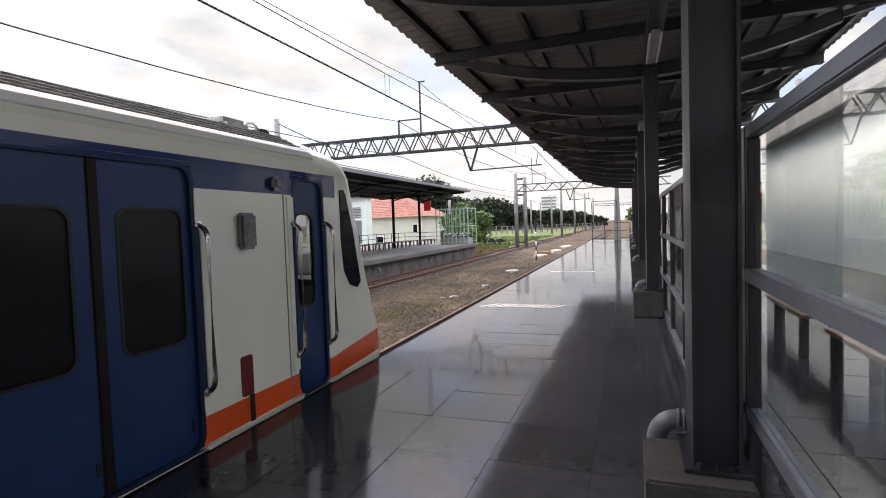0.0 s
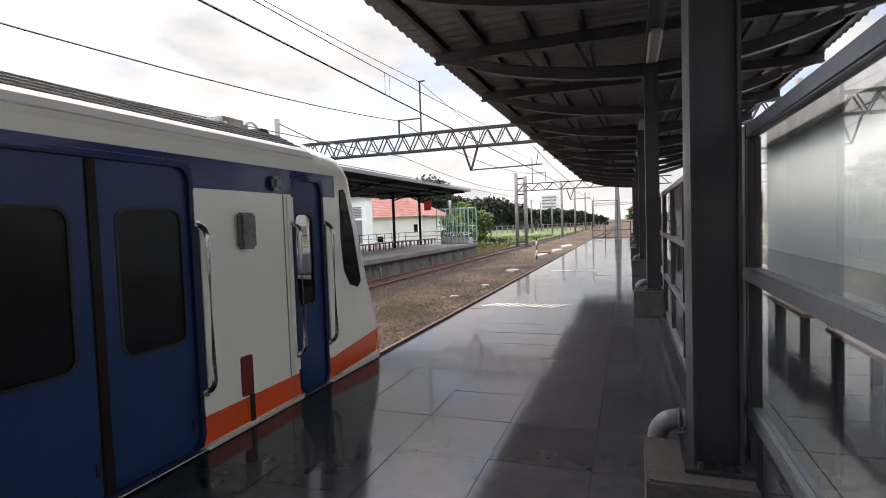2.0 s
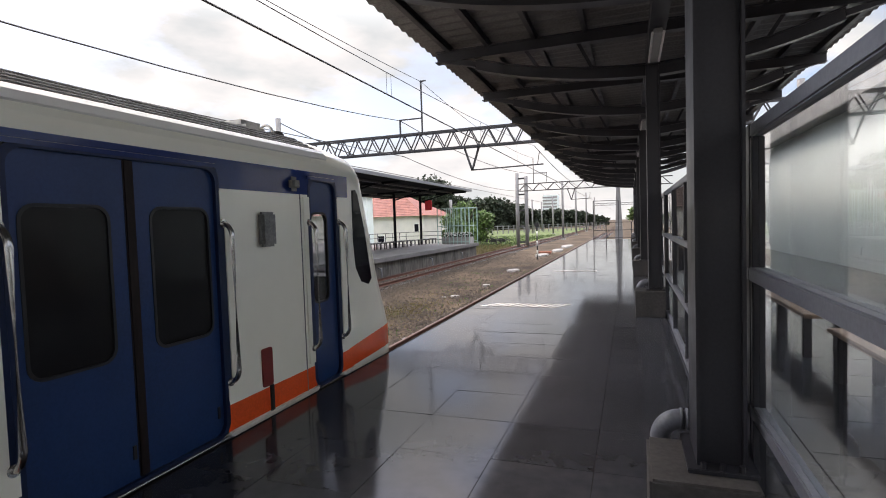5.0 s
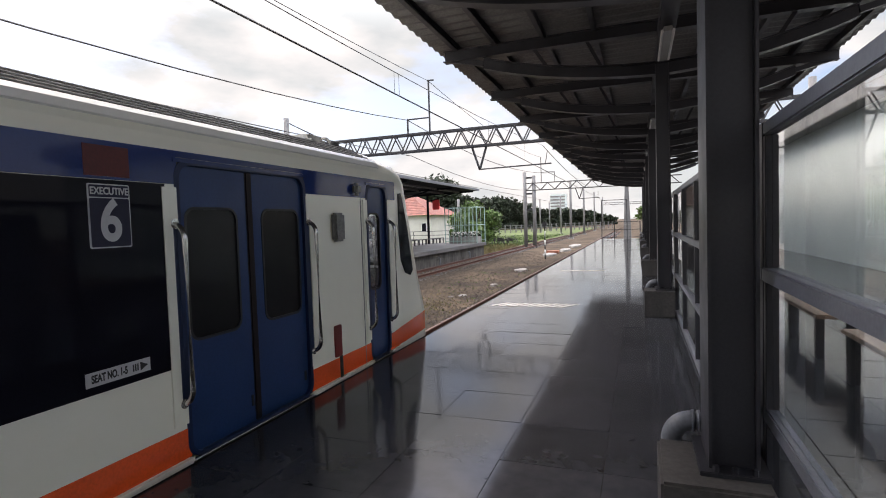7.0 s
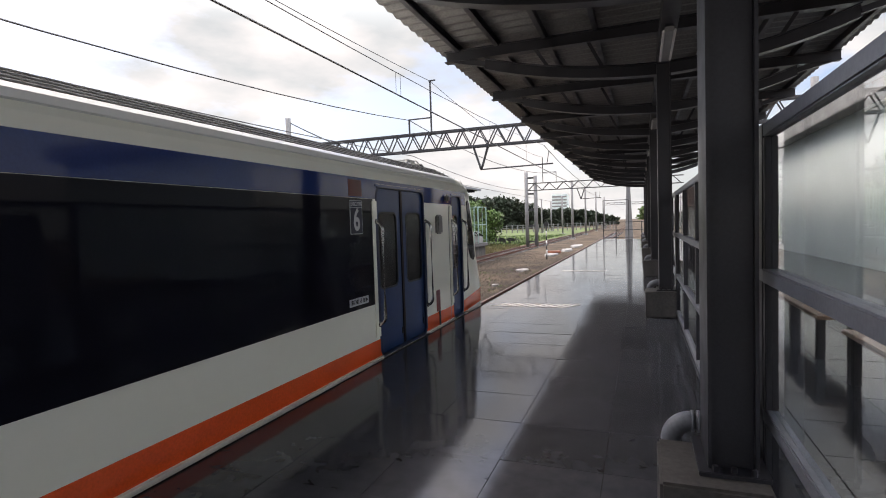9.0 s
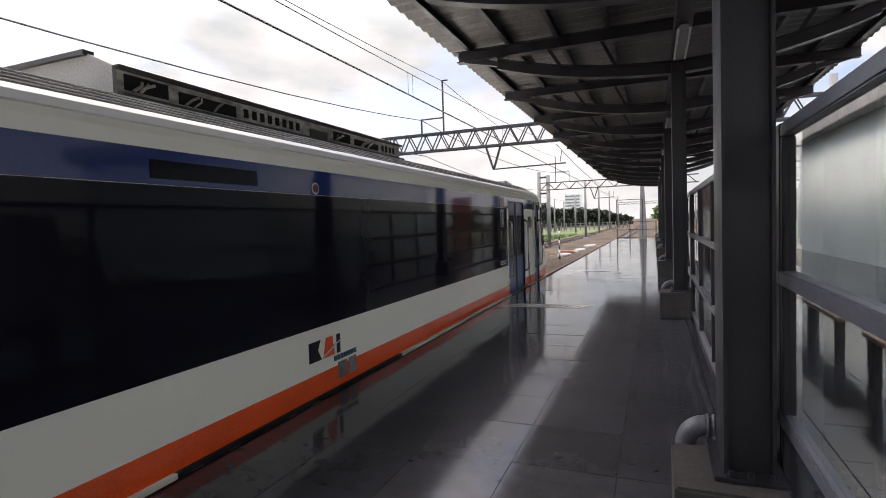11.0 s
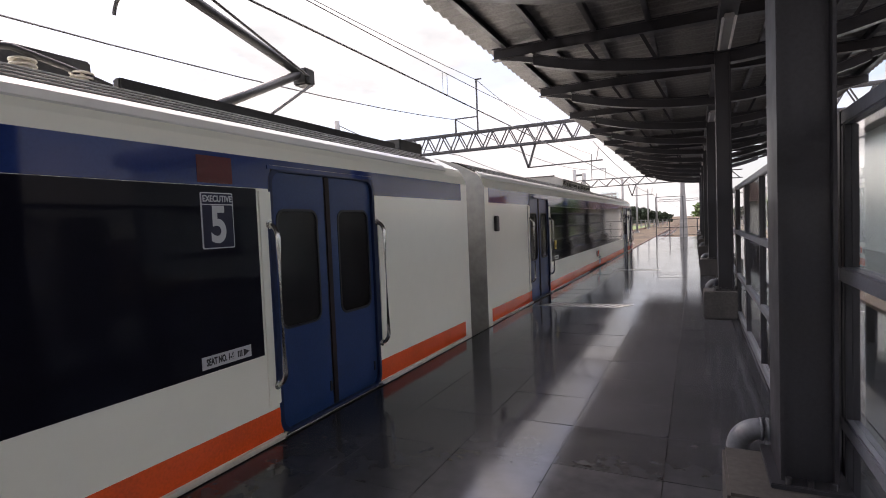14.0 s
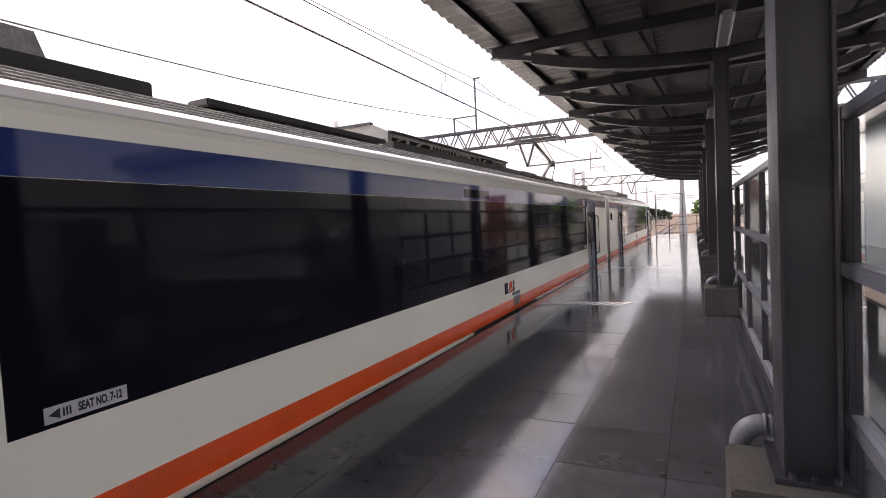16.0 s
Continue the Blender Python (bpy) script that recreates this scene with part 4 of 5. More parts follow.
    # gangway
    for k in range(6):
        a = -14.92 + k * 0.107
        bm = bmesh.new()
        rbox(bm, TRACK - 0.58, TRACK + 0.58, a, a + 0.09, -0.3, 2.15, 0.02)
        part("gangway_fold", bm, M_RUBBER, root, "black rubber fold of the gangway")
    bm = bmesh.new()
    rbox(bm, TRACK + 0.99, TRACK + 1.23, -14.30, -14.275, 0.43, 0.54, 0.005)
    part("end_plate", bm, M_GREYBOX, root)
    bm = bmesh.new()
    tube(bm, [(TRACK + 0.75, -14.9, -0.22), (TRACK + 0.95, -14.6, -0.34), (TRACK + 0.7, -14.3, -0.22)], 0.04, 8)
    part("coupling_hose", bm, M_BLACK, root)
    bogie(root, 1.2)
    bogie(root, -11.2)
    return root


def car_middle():
    y0, y1 = -35.3, -14.92
    root = thing("rail_car", (TRACK, -24.7, RAIL), "white, blue and orange electric train car with raised pantograph", "train car", "train cars")
    doors = [(-33.44, -32.12), (-18.40, -17.12)]
    body(root, y0, y1, doors)
    bands(root, y0 + 0.15, y1 - 0.19, doors, (-31.93, -18.54))
    door_set(root, *doors[0])
    door_set(root, *doors[1])
    roof_lines(root, y0 + 0.05, y1 - 0.5)
    sticker(root, -18.865, 1.505, "5")
    seat_sign(root, -18.85, 0.65, "SEAT NO. 1-6", 1)
    seat_sign(root, -31.60, 0.645, "SEAT NO. 7-12", -1)
    logo(root, -25.48)
    roof_unit(root, -27.52, -23.05, 2.60, "black roof air-conditioning pack")
    roof_rail(root, -30.34, -27.9, 2.37)
    roof_rail(root, -22.6, -19.95, 2.37)
    for a, b in ((-34.8, -30.75), (-27.7, -22.7)):
        bm = bmesh.new()
        rbox(bm, TRACK + 0.80, TRACK + 0.98, a, b, 2.29, 2.44, 0.01)
        part("roof_duct", bm, M_BLACK, root, "dark roof cable duct")
    bm = bmesh.new()
    prism(bm, [(TRACK + 0.8, 2.28), (TRACK + 0.72, 2.66), (TRACK - 0.72, 2.66), (TRACK - 0.8, 2.28)], -34.5, -31.2)
    for v in bm.verts:
        if v.co.y > -32 and v.co.z > 2.5:
            v.co.y -= 0.09
    part("roof_case", bm, M_GREYBOX, root, "plain grey roof equipment case")
    bm = bmesh.new()
    rbox(bm, TRACK + 0.5, TRACK + 0.95, -15.62, -15.05, 2.28, 2.49, 0.01)
    part("roof_box", bm, M_BLACK, root, "black roof equipment box")
    bm = bmesh.new()
    rbox(bm, TRACK + 0.86, TRACK + 0.93, -19.05, -15.7, 2.28, 2.43, 0.01)
    part("roof_fairing", bm, M_BLACK, root)
    bm = bmesh.new()
    rbox(bm, TRACK - 0.45, TRACK + 0.25, -20.0, -18.8, 2.44, 2.70, 0.015)
    case = part("roof_case", bm, M_BLACK, root, "dark roof case beside the pantograph")
    for k in range(3):
        bm = bmesh.new()
        y, x = -19.75 + 0.33 * k, TRACK + 0.62
        tube(bm, [(x, y, 2.40), (x, y, 2.50)], 0.045, 10)
        for c in (2.42, 2.45, 2.48):
            tube(bm, [(x, y, c), (x, y, c + 0.012)], 0.07, 12)
        part("insulator", bm, M_INSULATOR, case, "beige ribbed insulator")
    bm = bmesh.new()
    tube(bm, [(TRACK + 0.62, -19.8, 2.5), (TRACK + 0.66, -19.5, 2.54), (TRACK + 0.62, -19.15, 2.5), (TRACK + 0.70, -18.95, 2.42)], 0.022, 8)
    part("roof_cable", bm, M_BLACK, case)
    pantograph(root, -18.04)
    bogie(root, -18.9)
    bogie(root, -31.0)
    return root


def pantograph(root, y):
    """Single arm: lower arm, upper arm, and a head with two strips and curved horns."""
    zc = 3.83
    knee = (TRACK + 0.05, y + 1.74, 3.25)
    foot = (TRACK + 0.05, y + 0.25, 2.52)
    head = (TRACK, y - 0.1, zc - 0.12)
    bm = bmesh.new()
    box(bm, TRACK - 0.5, TRACK + 0.5, y - 0.3, y + 0.7, 2.38, 2.54)
    frame_ = part("pantograph", bm, M_BLACK, root, "raised black single-arm pantograph")
    bm = bmesh.new()
    tube(bm, [foot, knee], 0.05, 10)
    part("lower_arm", bm, M_GALV, frame_)
    bm = bmesh.new()
    tube(bm, [(foot[0] + 0.2, foot[1] + 0.6, foot[2]), (knee[0] + 0.1, knee[1] + 0.08, knee[2] - 0.12)], 0.016, 6)
    part("guide_rod", bm, M_BLACK, frame_)
    bm = bmesh.new()
    tube(bm, [knee, head], 0.05, 10)
    part("upper_arm", bm, M_BLACK, frame_)
    bm = bmesh.new()
    tube(bm, [(knee[0] + 0.12, knee[1], knee[2] - 0.05), (head[0] + 0.25, head[1] + 0.1, head[2] - 0.05)], 0.014, 6)
    part("thin_rod", bm, M_BLACK, frame_)
    bm = bmesh.new()
    rbox(bm, knee[0] - 0.08, knee[0] + 0.12, knee[1] - 0.05, knee[1] + 0.12, knee[2] - 0.14, knee[2] + 0.05, 0.02)
    part("knee_joint", bm, M_BLACK, frame_)
    for dy in (-0.28, 0.28):
        bm = bmesh.new()
        yy = y - 0.1 + dy
        rbox(bm, TRACK - 0.62, TRACK + 0.62, yy - 0.045, yy + 0.045, zc - 0.07, zc, 0.012)
        part("contact_strip", bm, M_BLACK, frame_)
        for s in (-1, 1):
            bm = bmesh.new()
            tube(bm, [(TRACK + s * (0.61 + 0.28 * math.sin(a)), yy, zc - 0.025 - 0.24 * (1 - math.cos(a))) for a in [radians(14 * i) for i in range(7)]], 0.02, 6)
            part("horn", bm, M_BLACK, frame_)
    bm = bmesh.new()
    bar(bm, (TRACK - 0.35, y - 0.1, zc - 0.1), (TRACK + 0.35, y - 0.1, zc - 0.1), 0.10, 0.07)
    for s in (-1, 1):
        bar(bm, (TRACK + s * 0.35, y - 0.38, zc - 0.06), (TRACK + s * 0.35, y + 0.18, zc - 0.06), 0.03, 0.03)
    part("head_frame", bm, M_BLACK, frame_)


car_a = car_front()
car_b = car_middle()

# ---- overhead line ----
def lattice(name, y, x0, x1, zt, zb, label, pitch=0.9, thick=0.09):
    root = thing(name, (x0, y, zb), label, "gantry", "overhead line gantries")
    for z in (zt, zb):
        for dy in (-0.2, 0.2):
            bm = bmesh.new()
            bar(bm, (x0, y + dy, z), (x1, y + dy, z), thick, thick)
            part("chord", bm, M_GALV, root)
    n = int((x1 - x0) / pitch)
    for i in range(n):
        a, b = x0 + i * pitch, x0 + (i + 1) * pitch
        m = (a + b) / 2
        bm = bmesh.new()
        for dy in (-0.2, 0.2):
            bar(bm, (a, y + dy, zb), (m, y + dy, zt), 0.05, 0.05)
            bar(bm, (m, y + dy, zt), (b, y + dy, zb), 0.05, 0.05)
        part("lattice", bm, M_GALV, root)
    return root


def vee(root, x, y, zb, tip, arm):
    bm = bmesh.new()
    for s in (-1, 1):
        bar(bm, (x + s * 0.38, y, zb), (x, y, tip), 0.09, 0.09)
    part("drop_bracket", bm, M_GALV, root)
    bm = bmesh.new()
    bar(bm, (x, y, tip + 0.02), (x + arm, y, tip + 0.08), 0.06, 0.06)
    bar(bm, (x + arm * 0.95, y, tip + 0.7), (x + arm * 0.92, y, tip + 0.08), 0.03, 0.03)
    part("steady_arm", bm, M_GALV, root)


def mast(x, y, z1, label="pale concrete overhead line mast", w=0.3):
    root = thing("line_mast", (x, y, GROUND), label, "mast", "overhead line masts")
    bm = bmesh.new()
    tube(bm, [(x, y, GROUND - 0.1), (x, y, z1)], w / 2, 12)
    part("shaft", bm, M_MAST, root)
    bm = bmesh.new()
    rbox(bm, x - w, x + w, y - w, y + w, GROUND - 0.1, GROUND + 0.25, 0.03)
    part("footing", bm, M_CONC, root)
    return root


G1 = lattice("line_gantry", 25.0, -18.6, 7.0, 6.08, 5.22, "grey steel lattice gantry over the tracks")
vee(G1, -7.3, 25.0, 5.22, 4.05, 3.5)
bm = bmesh.new()
bar(bm, (-9.88, 25, 6.1), (-9.88, 25, 8.75), 0.07, 0.07)
bar(bm, (-11.1, 25, 6.1), (-11.1, 25, 6.9), 0.07, 0.07)
bar(bm, (-11.1, 25, 6.87), (-9.88, 25, 6.87), 0.06, 0.06)
bar(bm, (-9.95, 25, 8.72), (-9.6, 25, 8.72), 0.06, 0.06)
part("feeder_bracket", bm, M_GALV, G1)
mast(-18.6, 25.0, 7.7)
mast(6.8, 25.9, 7.0)
G2 = lattice("line_gantry", 56.0, -11.2, 4.0, 5.5, 4.75, "grey steel lattice gantry farther down the line", 1.5, 0.07)
vee(G2, -5.7, 56.0, 4.75, 3.6, 2.0)
bm = bmesh.new()
bar(bm, (-9.6, 56, 5.5), (-9.6, 56, 8.2), 0.07, 0.07)
bar(bm, (-9.6, 56, 6.6), (-8.2, 56, 6.6), 0.05, 0.05)
bar(bm, (-8.2, 56, 6.6), (-8.2, 56, 5.5), 0.05, 0.05)
part("feeder_bracket", bm, M_GALV, G2)


def twin_mast(x, y, z1):
    root = thing("twin_mast", (x, y, GROUND), "pair of pale posts tied by steel cross members", "mast", "overhead line masts")
    for dx in (-0.35, 0.35):
        bm = bmesh.new()
        tube(bm, [(x + dx * 1.4, y, GROUND - 0.1), (x + dx * 1.4, y, z1 - (0.4 if dx > 0 else 0))], 0.2, 10)
        part("post", bm, M_MAST, root)
    for i in range(5):
        z = GROUND + 0.6 + i * (z1 - GROUND - 1.2) / 4
        bm = bmesh.new()
        box(bm, x - 0.65, x + 0.65, y - 0.1, y + 0.1, z - 0.09, z + 0.09)
        part("tie", bm, M_GALV, root)


twin_mast(-10.9, 56.0, 6.7)
for x, y, z in ((-21, 62, 4.5), (-9.2, 78, 7.2), (-9.4, 100, 7.6), (-9.8, 130, 8.0), (-10, 165, 8.2), (-19.5, 95, 6), (-21, 120, 6.5), (-22, 140, 6.5), (-15, 110, 6.5), (2.2, 80, 7), (3.0, 120, 8)):
    mast(x, y, z, w=0.34)
for y in (165,):
    g = lattice("line_gantry", y, -9.8, 3.0, 6.3, 5.7, "distant grey lattice gantry", 2.0, 0.09)


def wire(points, r, label="thin dark overhead line wire"):
    bm = bmesh.new()
    tube(bm, points, r, 5)
    tagged(part("overhead_wire", bm, M_WIRE), label, "wire", "overhead wires")


def span(x0, z0, y0, x1, z1, y1, sag, n=14):
    return [(x0 + (x1 - x0) * u, y0 + (y1 - y0) * u, z0 + (z1 - z0) * u - sag * 4 * u * (1 - u)) for u in [i / n for i in range(n + 1)]]


wire(span(TRACK, 3.86, -25, TRACK, 3.86, 25, 0.0), 0.015, "copper contact wire over the track")
wire(span(TRACK, 3.86, 25, TRACK - 0.1, 3.9, 160, 0.0), 0.018, "copper contact wire over the track")
wire(span(TRACK, 5.0, -25, TRACK, 5.0, 25, 0.85), 0.008, "sagging messenger wire over the track")
wire(span(TRACK, 5.0, 25, TRACK, 4.6, 56, 0.4), 0.018, "sagging messenger wire over the track")
wire(span(-11.1, 6.85, -25, -11.1, 6.85, 25, 1.45), 0.021, "sagging dark feeder cable on brackets")
wire(span(-11.1, 6.85, 25, -8.2, 6.5, 56, 0.9), 0.021, "sagging dark feeder cable on brackets")
wire(span(-9.88, 8.7, -25, -9.88, 8.7, 25, 0.8), 0.015)
wire(span(-9.88, 8.7, 25, -9.6, 8.2, 56, 0.6), 0.015)
wire(span(-18.6, 7.5, 25, -14, 5.3, 26, 0.1), 0.030)
wire(span(-10.95, 4.0, -10, -10.95, 4.0, 160, 0.0), 0.017)
wire(span(-10.95, 5.0, -25, -10.95, 5.0, 25, 0.5), 0.017)
wire(span(-10.95, 5.0, 25, -10.95, 4.8, 56, 0.5), 0.017)
for y in (2.4, 8.9, 9.1, 15.4, 20.8):
    u = (y + 25) / 50
    wire([(TRACK, y, 3.86), (TRACK, y, 5.0 - 0.85 * 4 * u * (1 - u))], 0.004, "thin vertical dropper wire")

# ---- far platform ----
FX, FZ = -12.15, -0.2
bm = bmesh.new()
box(bm, -26, FX - 0.25, -25, 43, GROUND - 0.2, FZ - 0.25)
structure("far_platform_wall", bm, M_CONC_OLD, "stained concrete wall of the far platform", "platform")
bm = bmesh.new()
rbox(bm, -26, FX, -25, 43, FZ - 0.25, FZ, 0.02)
structure("far_platform", bm, M_DECK, "pale concrete far platform deck", "platform")
canopy = thing("far_canopy", (-15.5, 20, FZ), "dark flat canopy on slim posts on the far platform", "canopy")
bm = bmesh.new()
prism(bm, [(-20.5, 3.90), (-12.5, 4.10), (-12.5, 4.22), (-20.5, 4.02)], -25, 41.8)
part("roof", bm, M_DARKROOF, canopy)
bm = bmesh.new()
prism(bm, [(-12.5, 4.10), (-12.36, 4.10), (-12.36, 4.27), (-12.5, 4.27)], -25, 42)
part("gutter", bm, M_PIPE, canopy)
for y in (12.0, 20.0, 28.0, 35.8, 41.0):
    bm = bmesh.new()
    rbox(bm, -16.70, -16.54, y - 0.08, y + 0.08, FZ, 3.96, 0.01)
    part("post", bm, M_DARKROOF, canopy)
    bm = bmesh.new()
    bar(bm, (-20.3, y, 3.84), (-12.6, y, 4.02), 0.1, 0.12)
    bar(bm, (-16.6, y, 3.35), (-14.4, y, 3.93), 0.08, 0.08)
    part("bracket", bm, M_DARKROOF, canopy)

for x, z in ((-19.4, 3.88), (-18.0, 3.91), (-15.2, 3.98), (-13.8, 4.02)):
    bm = bmesh.new()
    box(bm, x - 0.05, x + 0.05, -25, 41.7, z - 0.06, z + 0.055)
    part("purlin", bm, M_STEEL, canopy)
for y in (24.5, 32.0, 38.5):
    bm = bmesh.new()
    tube(bm, [(FX - 0.25, y, -0.75), (FX - 0.10, y, -0.78), (FX - 0.08, y, -1.25)], 0.05, 8)
    tagged(part("drain_stub", bm, M_PIPE), "short grey drain pipe on the far platform wall", "pipe", "far platform drains")

# ---- far platform: seats, railing, cage, sign ----
def stool(x, y):
    root = thing("platform_stool", (x, y, FZ), "small dark bench seat on square legs", "bench", "far platform benches")
    bm = bmesh.new()
    rbox(bm, x - 0.2, x + 0.2, y - 0.55, y + 0.55, FZ + 0.40, FZ + 0.46, 0.01)
    part("seat", bm, M_BENCH_LEG, root)
    for dx, dy in ((-0.14, -0.45), (0.14, -0.45), (-0.14, 0.45), (0.14, 0.45)):
        bm = bmesh.new()
        box(bm, x + dx - 0.035, x + dx + 0.035, y + dy - 0.035, y + dy + 0.035, FZ, FZ + 0.40)
        part("leg", bm, M_BENCH_LEG, root)
    return root


st = stool(-16.9, 31.5)
for i in range(1, 9):
    copy_thing(st, pose(-16.9 + 0.06 * i, 31.5 + 1.45 * i, FZ))

railing = thing("railing", (-18.5, 30, FZ), "grey tubular railing along the back of the far platform", "railing")
for z in (0.35, 0.7, 1.05):
    bm = bmesh.new()
    tube(bm, [(-18.8, 26, FZ + z), (-18.8, 42.8, FZ + z)], 0.025, 6)
    part("rail", bm, M_GALV, railing)
    bm = bmesh.new()
    tube(bm, [(-18.8, 42.8, FZ + z), (-15.4, 42.8, FZ + z)], 0.025, 6)
    part("rail", bm, M_GALV, railing)
for y in [26 + 1.4 * i for i in range(13)]:
    bm = bmesh.new()
    tube(bm, [(-18.8, y, FZ), (-18.8, y, FZ + 1.07)], 0.03, 6)
    part("post", bm, M_GALV, railing)

M_CAGE = mat("pale_green_tube_paint", (0.28, 0.42, 0.38), 0.5, vary=0.15)
cage = thing("tube_cage", (-13.8, 41.6, FZ), "pale green tubular cage at the platform's end", "cage")
for y in (40.4, 42.8):
    for i in range(9):
        x = -14.9 + 2.7 * i / 8
        bm = bmesh.new()
        tube(bm, [(x, y, FZ), (x, y, 2.75)], 0.025 if i % 4 else 0.04, 6)
        part("bar", bm, M_CAGE, cage)
    for z in (0.0, 1.3, 2.75):
        bm = bmesh.new()
        tube(bm, [(-14.9, y, z), (-12.2, y, z)], 0.03, 6)
        part("cross_bar", bm, M_CAGE, cage)
for x in (-14.9, -12.2):
    for z in (1.3, 2.75):
        bm = bmesh.new()
        tube(bm, [(x, 40.4, z), (x, 42.8, z)], 0.03, 6)
        part("cross_bar", bm, M_CAGE, cage)

planter = thing("planter", (-13.6, 41.6, FZ), "low concrete planter with white flowering plants", "planter")
bm = bmesh.new()
rbox(bm, -14.8, -12.4, 41.0, 42.4, FZ, FZ + 0.55, 0.03)
part("box", bm, M_CONC, planter)
bm = bmesh.new()
rng = random.Random(31)
for _ in range(260):
    c = Vector((rng.uniform(-14.8, -12.5), rng.uniform(41.0, 42.3), FZ + 0.55 + 0.38 * rng.random()))
    a, b = Vector((rng.gauss(0, 1), rng.gauss(0, 1), rng.gauss(0, 1))).normalized() * 0.09, Vector((rng.gauss(0, 1), rng.gauss(0, 1), rng.gauss(0, 1))).normalized() * 0.07
    bm.faces.new([bm.verts.new(c + q) for q in (-a, b, a, -b)])
part("blossoms", bm, M_FENCE_W, planter)
bm = bmesh.new()
for _ in range(420):
    c = Vector((rng.uniform(-14.8, -12.4), rng.uniform(41.0, 42.4), FZ + 0.5 + 0.38 * rng.random()))
    a, b = Vector((rng.gauss(0, 1), rng.gauss(0, 1), rng.gauss(0, 1))).normalized() * 0.11, Vector((rng.gauss(0, 1), rng.gauss(0, 1), rng.gauss(0, 1))).normalized() * 0.06
    bm.faces.new([bm.verts.new(c + q) for q in (-a, b, a, -b)])
part("leaves", bm, M_LEAF_FAR, planter)

sign = thing("hanging_sign", (-16.4, 40.5, 2.6), "red box sign beside the canopy post", "sign")
bm = bmesh.new()
rbox(bm, -16.2, -15.6, 41.0, 41.15, 2.68, 3.5, 0.02)
part("sign_box", bm, M_REDSIGN, sign)
bm = bmesh.new()
bar(bm, (-15.9, 41.08, 3.45), (-15.9, 41.08, 3.8), 0.04, 0.04)
part("hanger", bm, M_STEEL, sign)


# ---- houses ----
def tiled_house(x0, x1, y0, y1, z0, eave, top, label, windows, cover=None):
    root = thing("house", ((x0 + x1) / 2, (y0 + y1) / 2, z0), label, "house")
    bm = bmesh.new()
    box(bm, x0, x1, y0, y1, z0, eave)
    part("wall", bm, M_PLASTER2, root)
    bm = bmesh.new()
    o = 0.5
    c = [bm.verts.new(p) for p in ((x0 - o, y0 - o, eave - 0.1), (x1 + o, y0 - o, eave - 0.1), (x1 + o, y1 + o, eave - 0.1), (x0 - o, y1 + o, eave - 0.1))]
    d = min(x1 - x0, y1 - y0) / 2
    if x1 - x0 > y1 - y0:
        r = [bm.verts.new((x0 + d, (y0 + y1) / 2, top)), bm.verts.new((x1 - d, (y0 + y1) / 2, top))]
        quads = ((c[0], c[1], r[1], r[0]), (c[1], c[2], r[1]), (c[2], c[3], r[0], r[1]), (c[3], c[0], r[0]))
    else:
        r = [bm.verts.new(((x0 + x1) / 2, y0 + d, top)), bm.verts.new(((x0 + x1) / 2, y1 - d, top))]
        quads = ((c[0], c[1], r[0]), (c[1], c[2], r[1], r[0]), (c[2], c[3], r[1]), (c[3], c[0], r[0], r[1]))
    for q in quads:
        bm.faces.new(q)
    bm.faces.new(c[::-1])
    roof = part("roof", bm, cover or M_TERRA, root, "tiled hip roof")
    bm = bmesh.new()
    n = 14
    for i in range(1, n):
        u = i / n
        z = eave - 0.1 + (top - eave + 0.1) * u
        yy = y0 - o + ((y0 + d if x1 - x0 <= y1 - y0 else (y0 + y1) / 2) - (y0 - o)) * u
        if x1 - x0 > y1 - y0:
            xa, xb = x0 - o + (x0 + d - x0 + o) * u, x1 + o + (x1 - d - x1 - o) * u
        else:
            xa, xb = x0 - o + ((x0 + x1) / 2 - x0 + o) * u, x1 + o + ((x0 + x1) / 2 - x1 - o) * u
        box(bm, xa, xb, yy - 0.05, yy + 0.03, z - 0.02, z + 0.014)
    part("tile_course", bm, cover or M_TERRA, roof)
    for x, z, w, h in windows:
        bm = bmesh.new()
        rbox(bm, x - w / 2, x + w / 2, y0 - 0.05, y0 + 0.02, z, z + h, 0.01)
        win = part("window", bm, M_FENCE_W, root)
        bm = bmesh.new()
        box(bm, x - w / 2 + 0.08, x + w / 2 - 0.08, y0 - 0.06, y0 - 0.02, z + 0.08, z + h - 0.08)
        part("pane", bm, M_BLACKGLASS, win)
    return root


tiled_house(-42, -24.0, 60, 70, GROUND, 2.75, 5.8, "cream house with a faded red tiled hip roof", ((-29.8, -0.6, 1.0, 0.9), (-24.9, 0.6, 0.7, 1.1)))
shed = thing("kiosk", (-27, 50, GROUND), "pale plastered kiosk with a grey-blue door", "building")
bm = bmesh.new()
box(bm, -30, -25.4, 48, 49.4, GROUND, 4.6)
part("wall", bm, M_PLASTER, shed)
bm = bmesh.new()
rbox(bm, -30.3, -25.1, 47.6, 49.7, 4.6, 4.85, 0.02)
part("roof", bm, M_CONC, shed)
bm = bmesh.new()
rbox(bm, -26.9, -25.9, 47.94, 48.02, -0.2, 2.2, 0.01)
part("door", bm, M_PIPE, shed, "grey-blue door")
bm = bmesh.new()
for i in range(7):
    box(bm, -26.9, -25.9, 47.94, 48.0, 2.5 + i * 0.16, 2.58 + i * 0.16)
part("louvre", bm, M_PIPE, shed)
tiled_house(2.4, 8.0, 62, 70, GROUND, 2.7, 5.0, "low house with a dark weathered tiled roof", (), M_OLDROOF)
M_OLDBRICK = mat("old_red_brick", (0.28, 0.10, 0.06), 0.85, vary=0.35, scale=3, fine=30)
bm = bmesh.new()
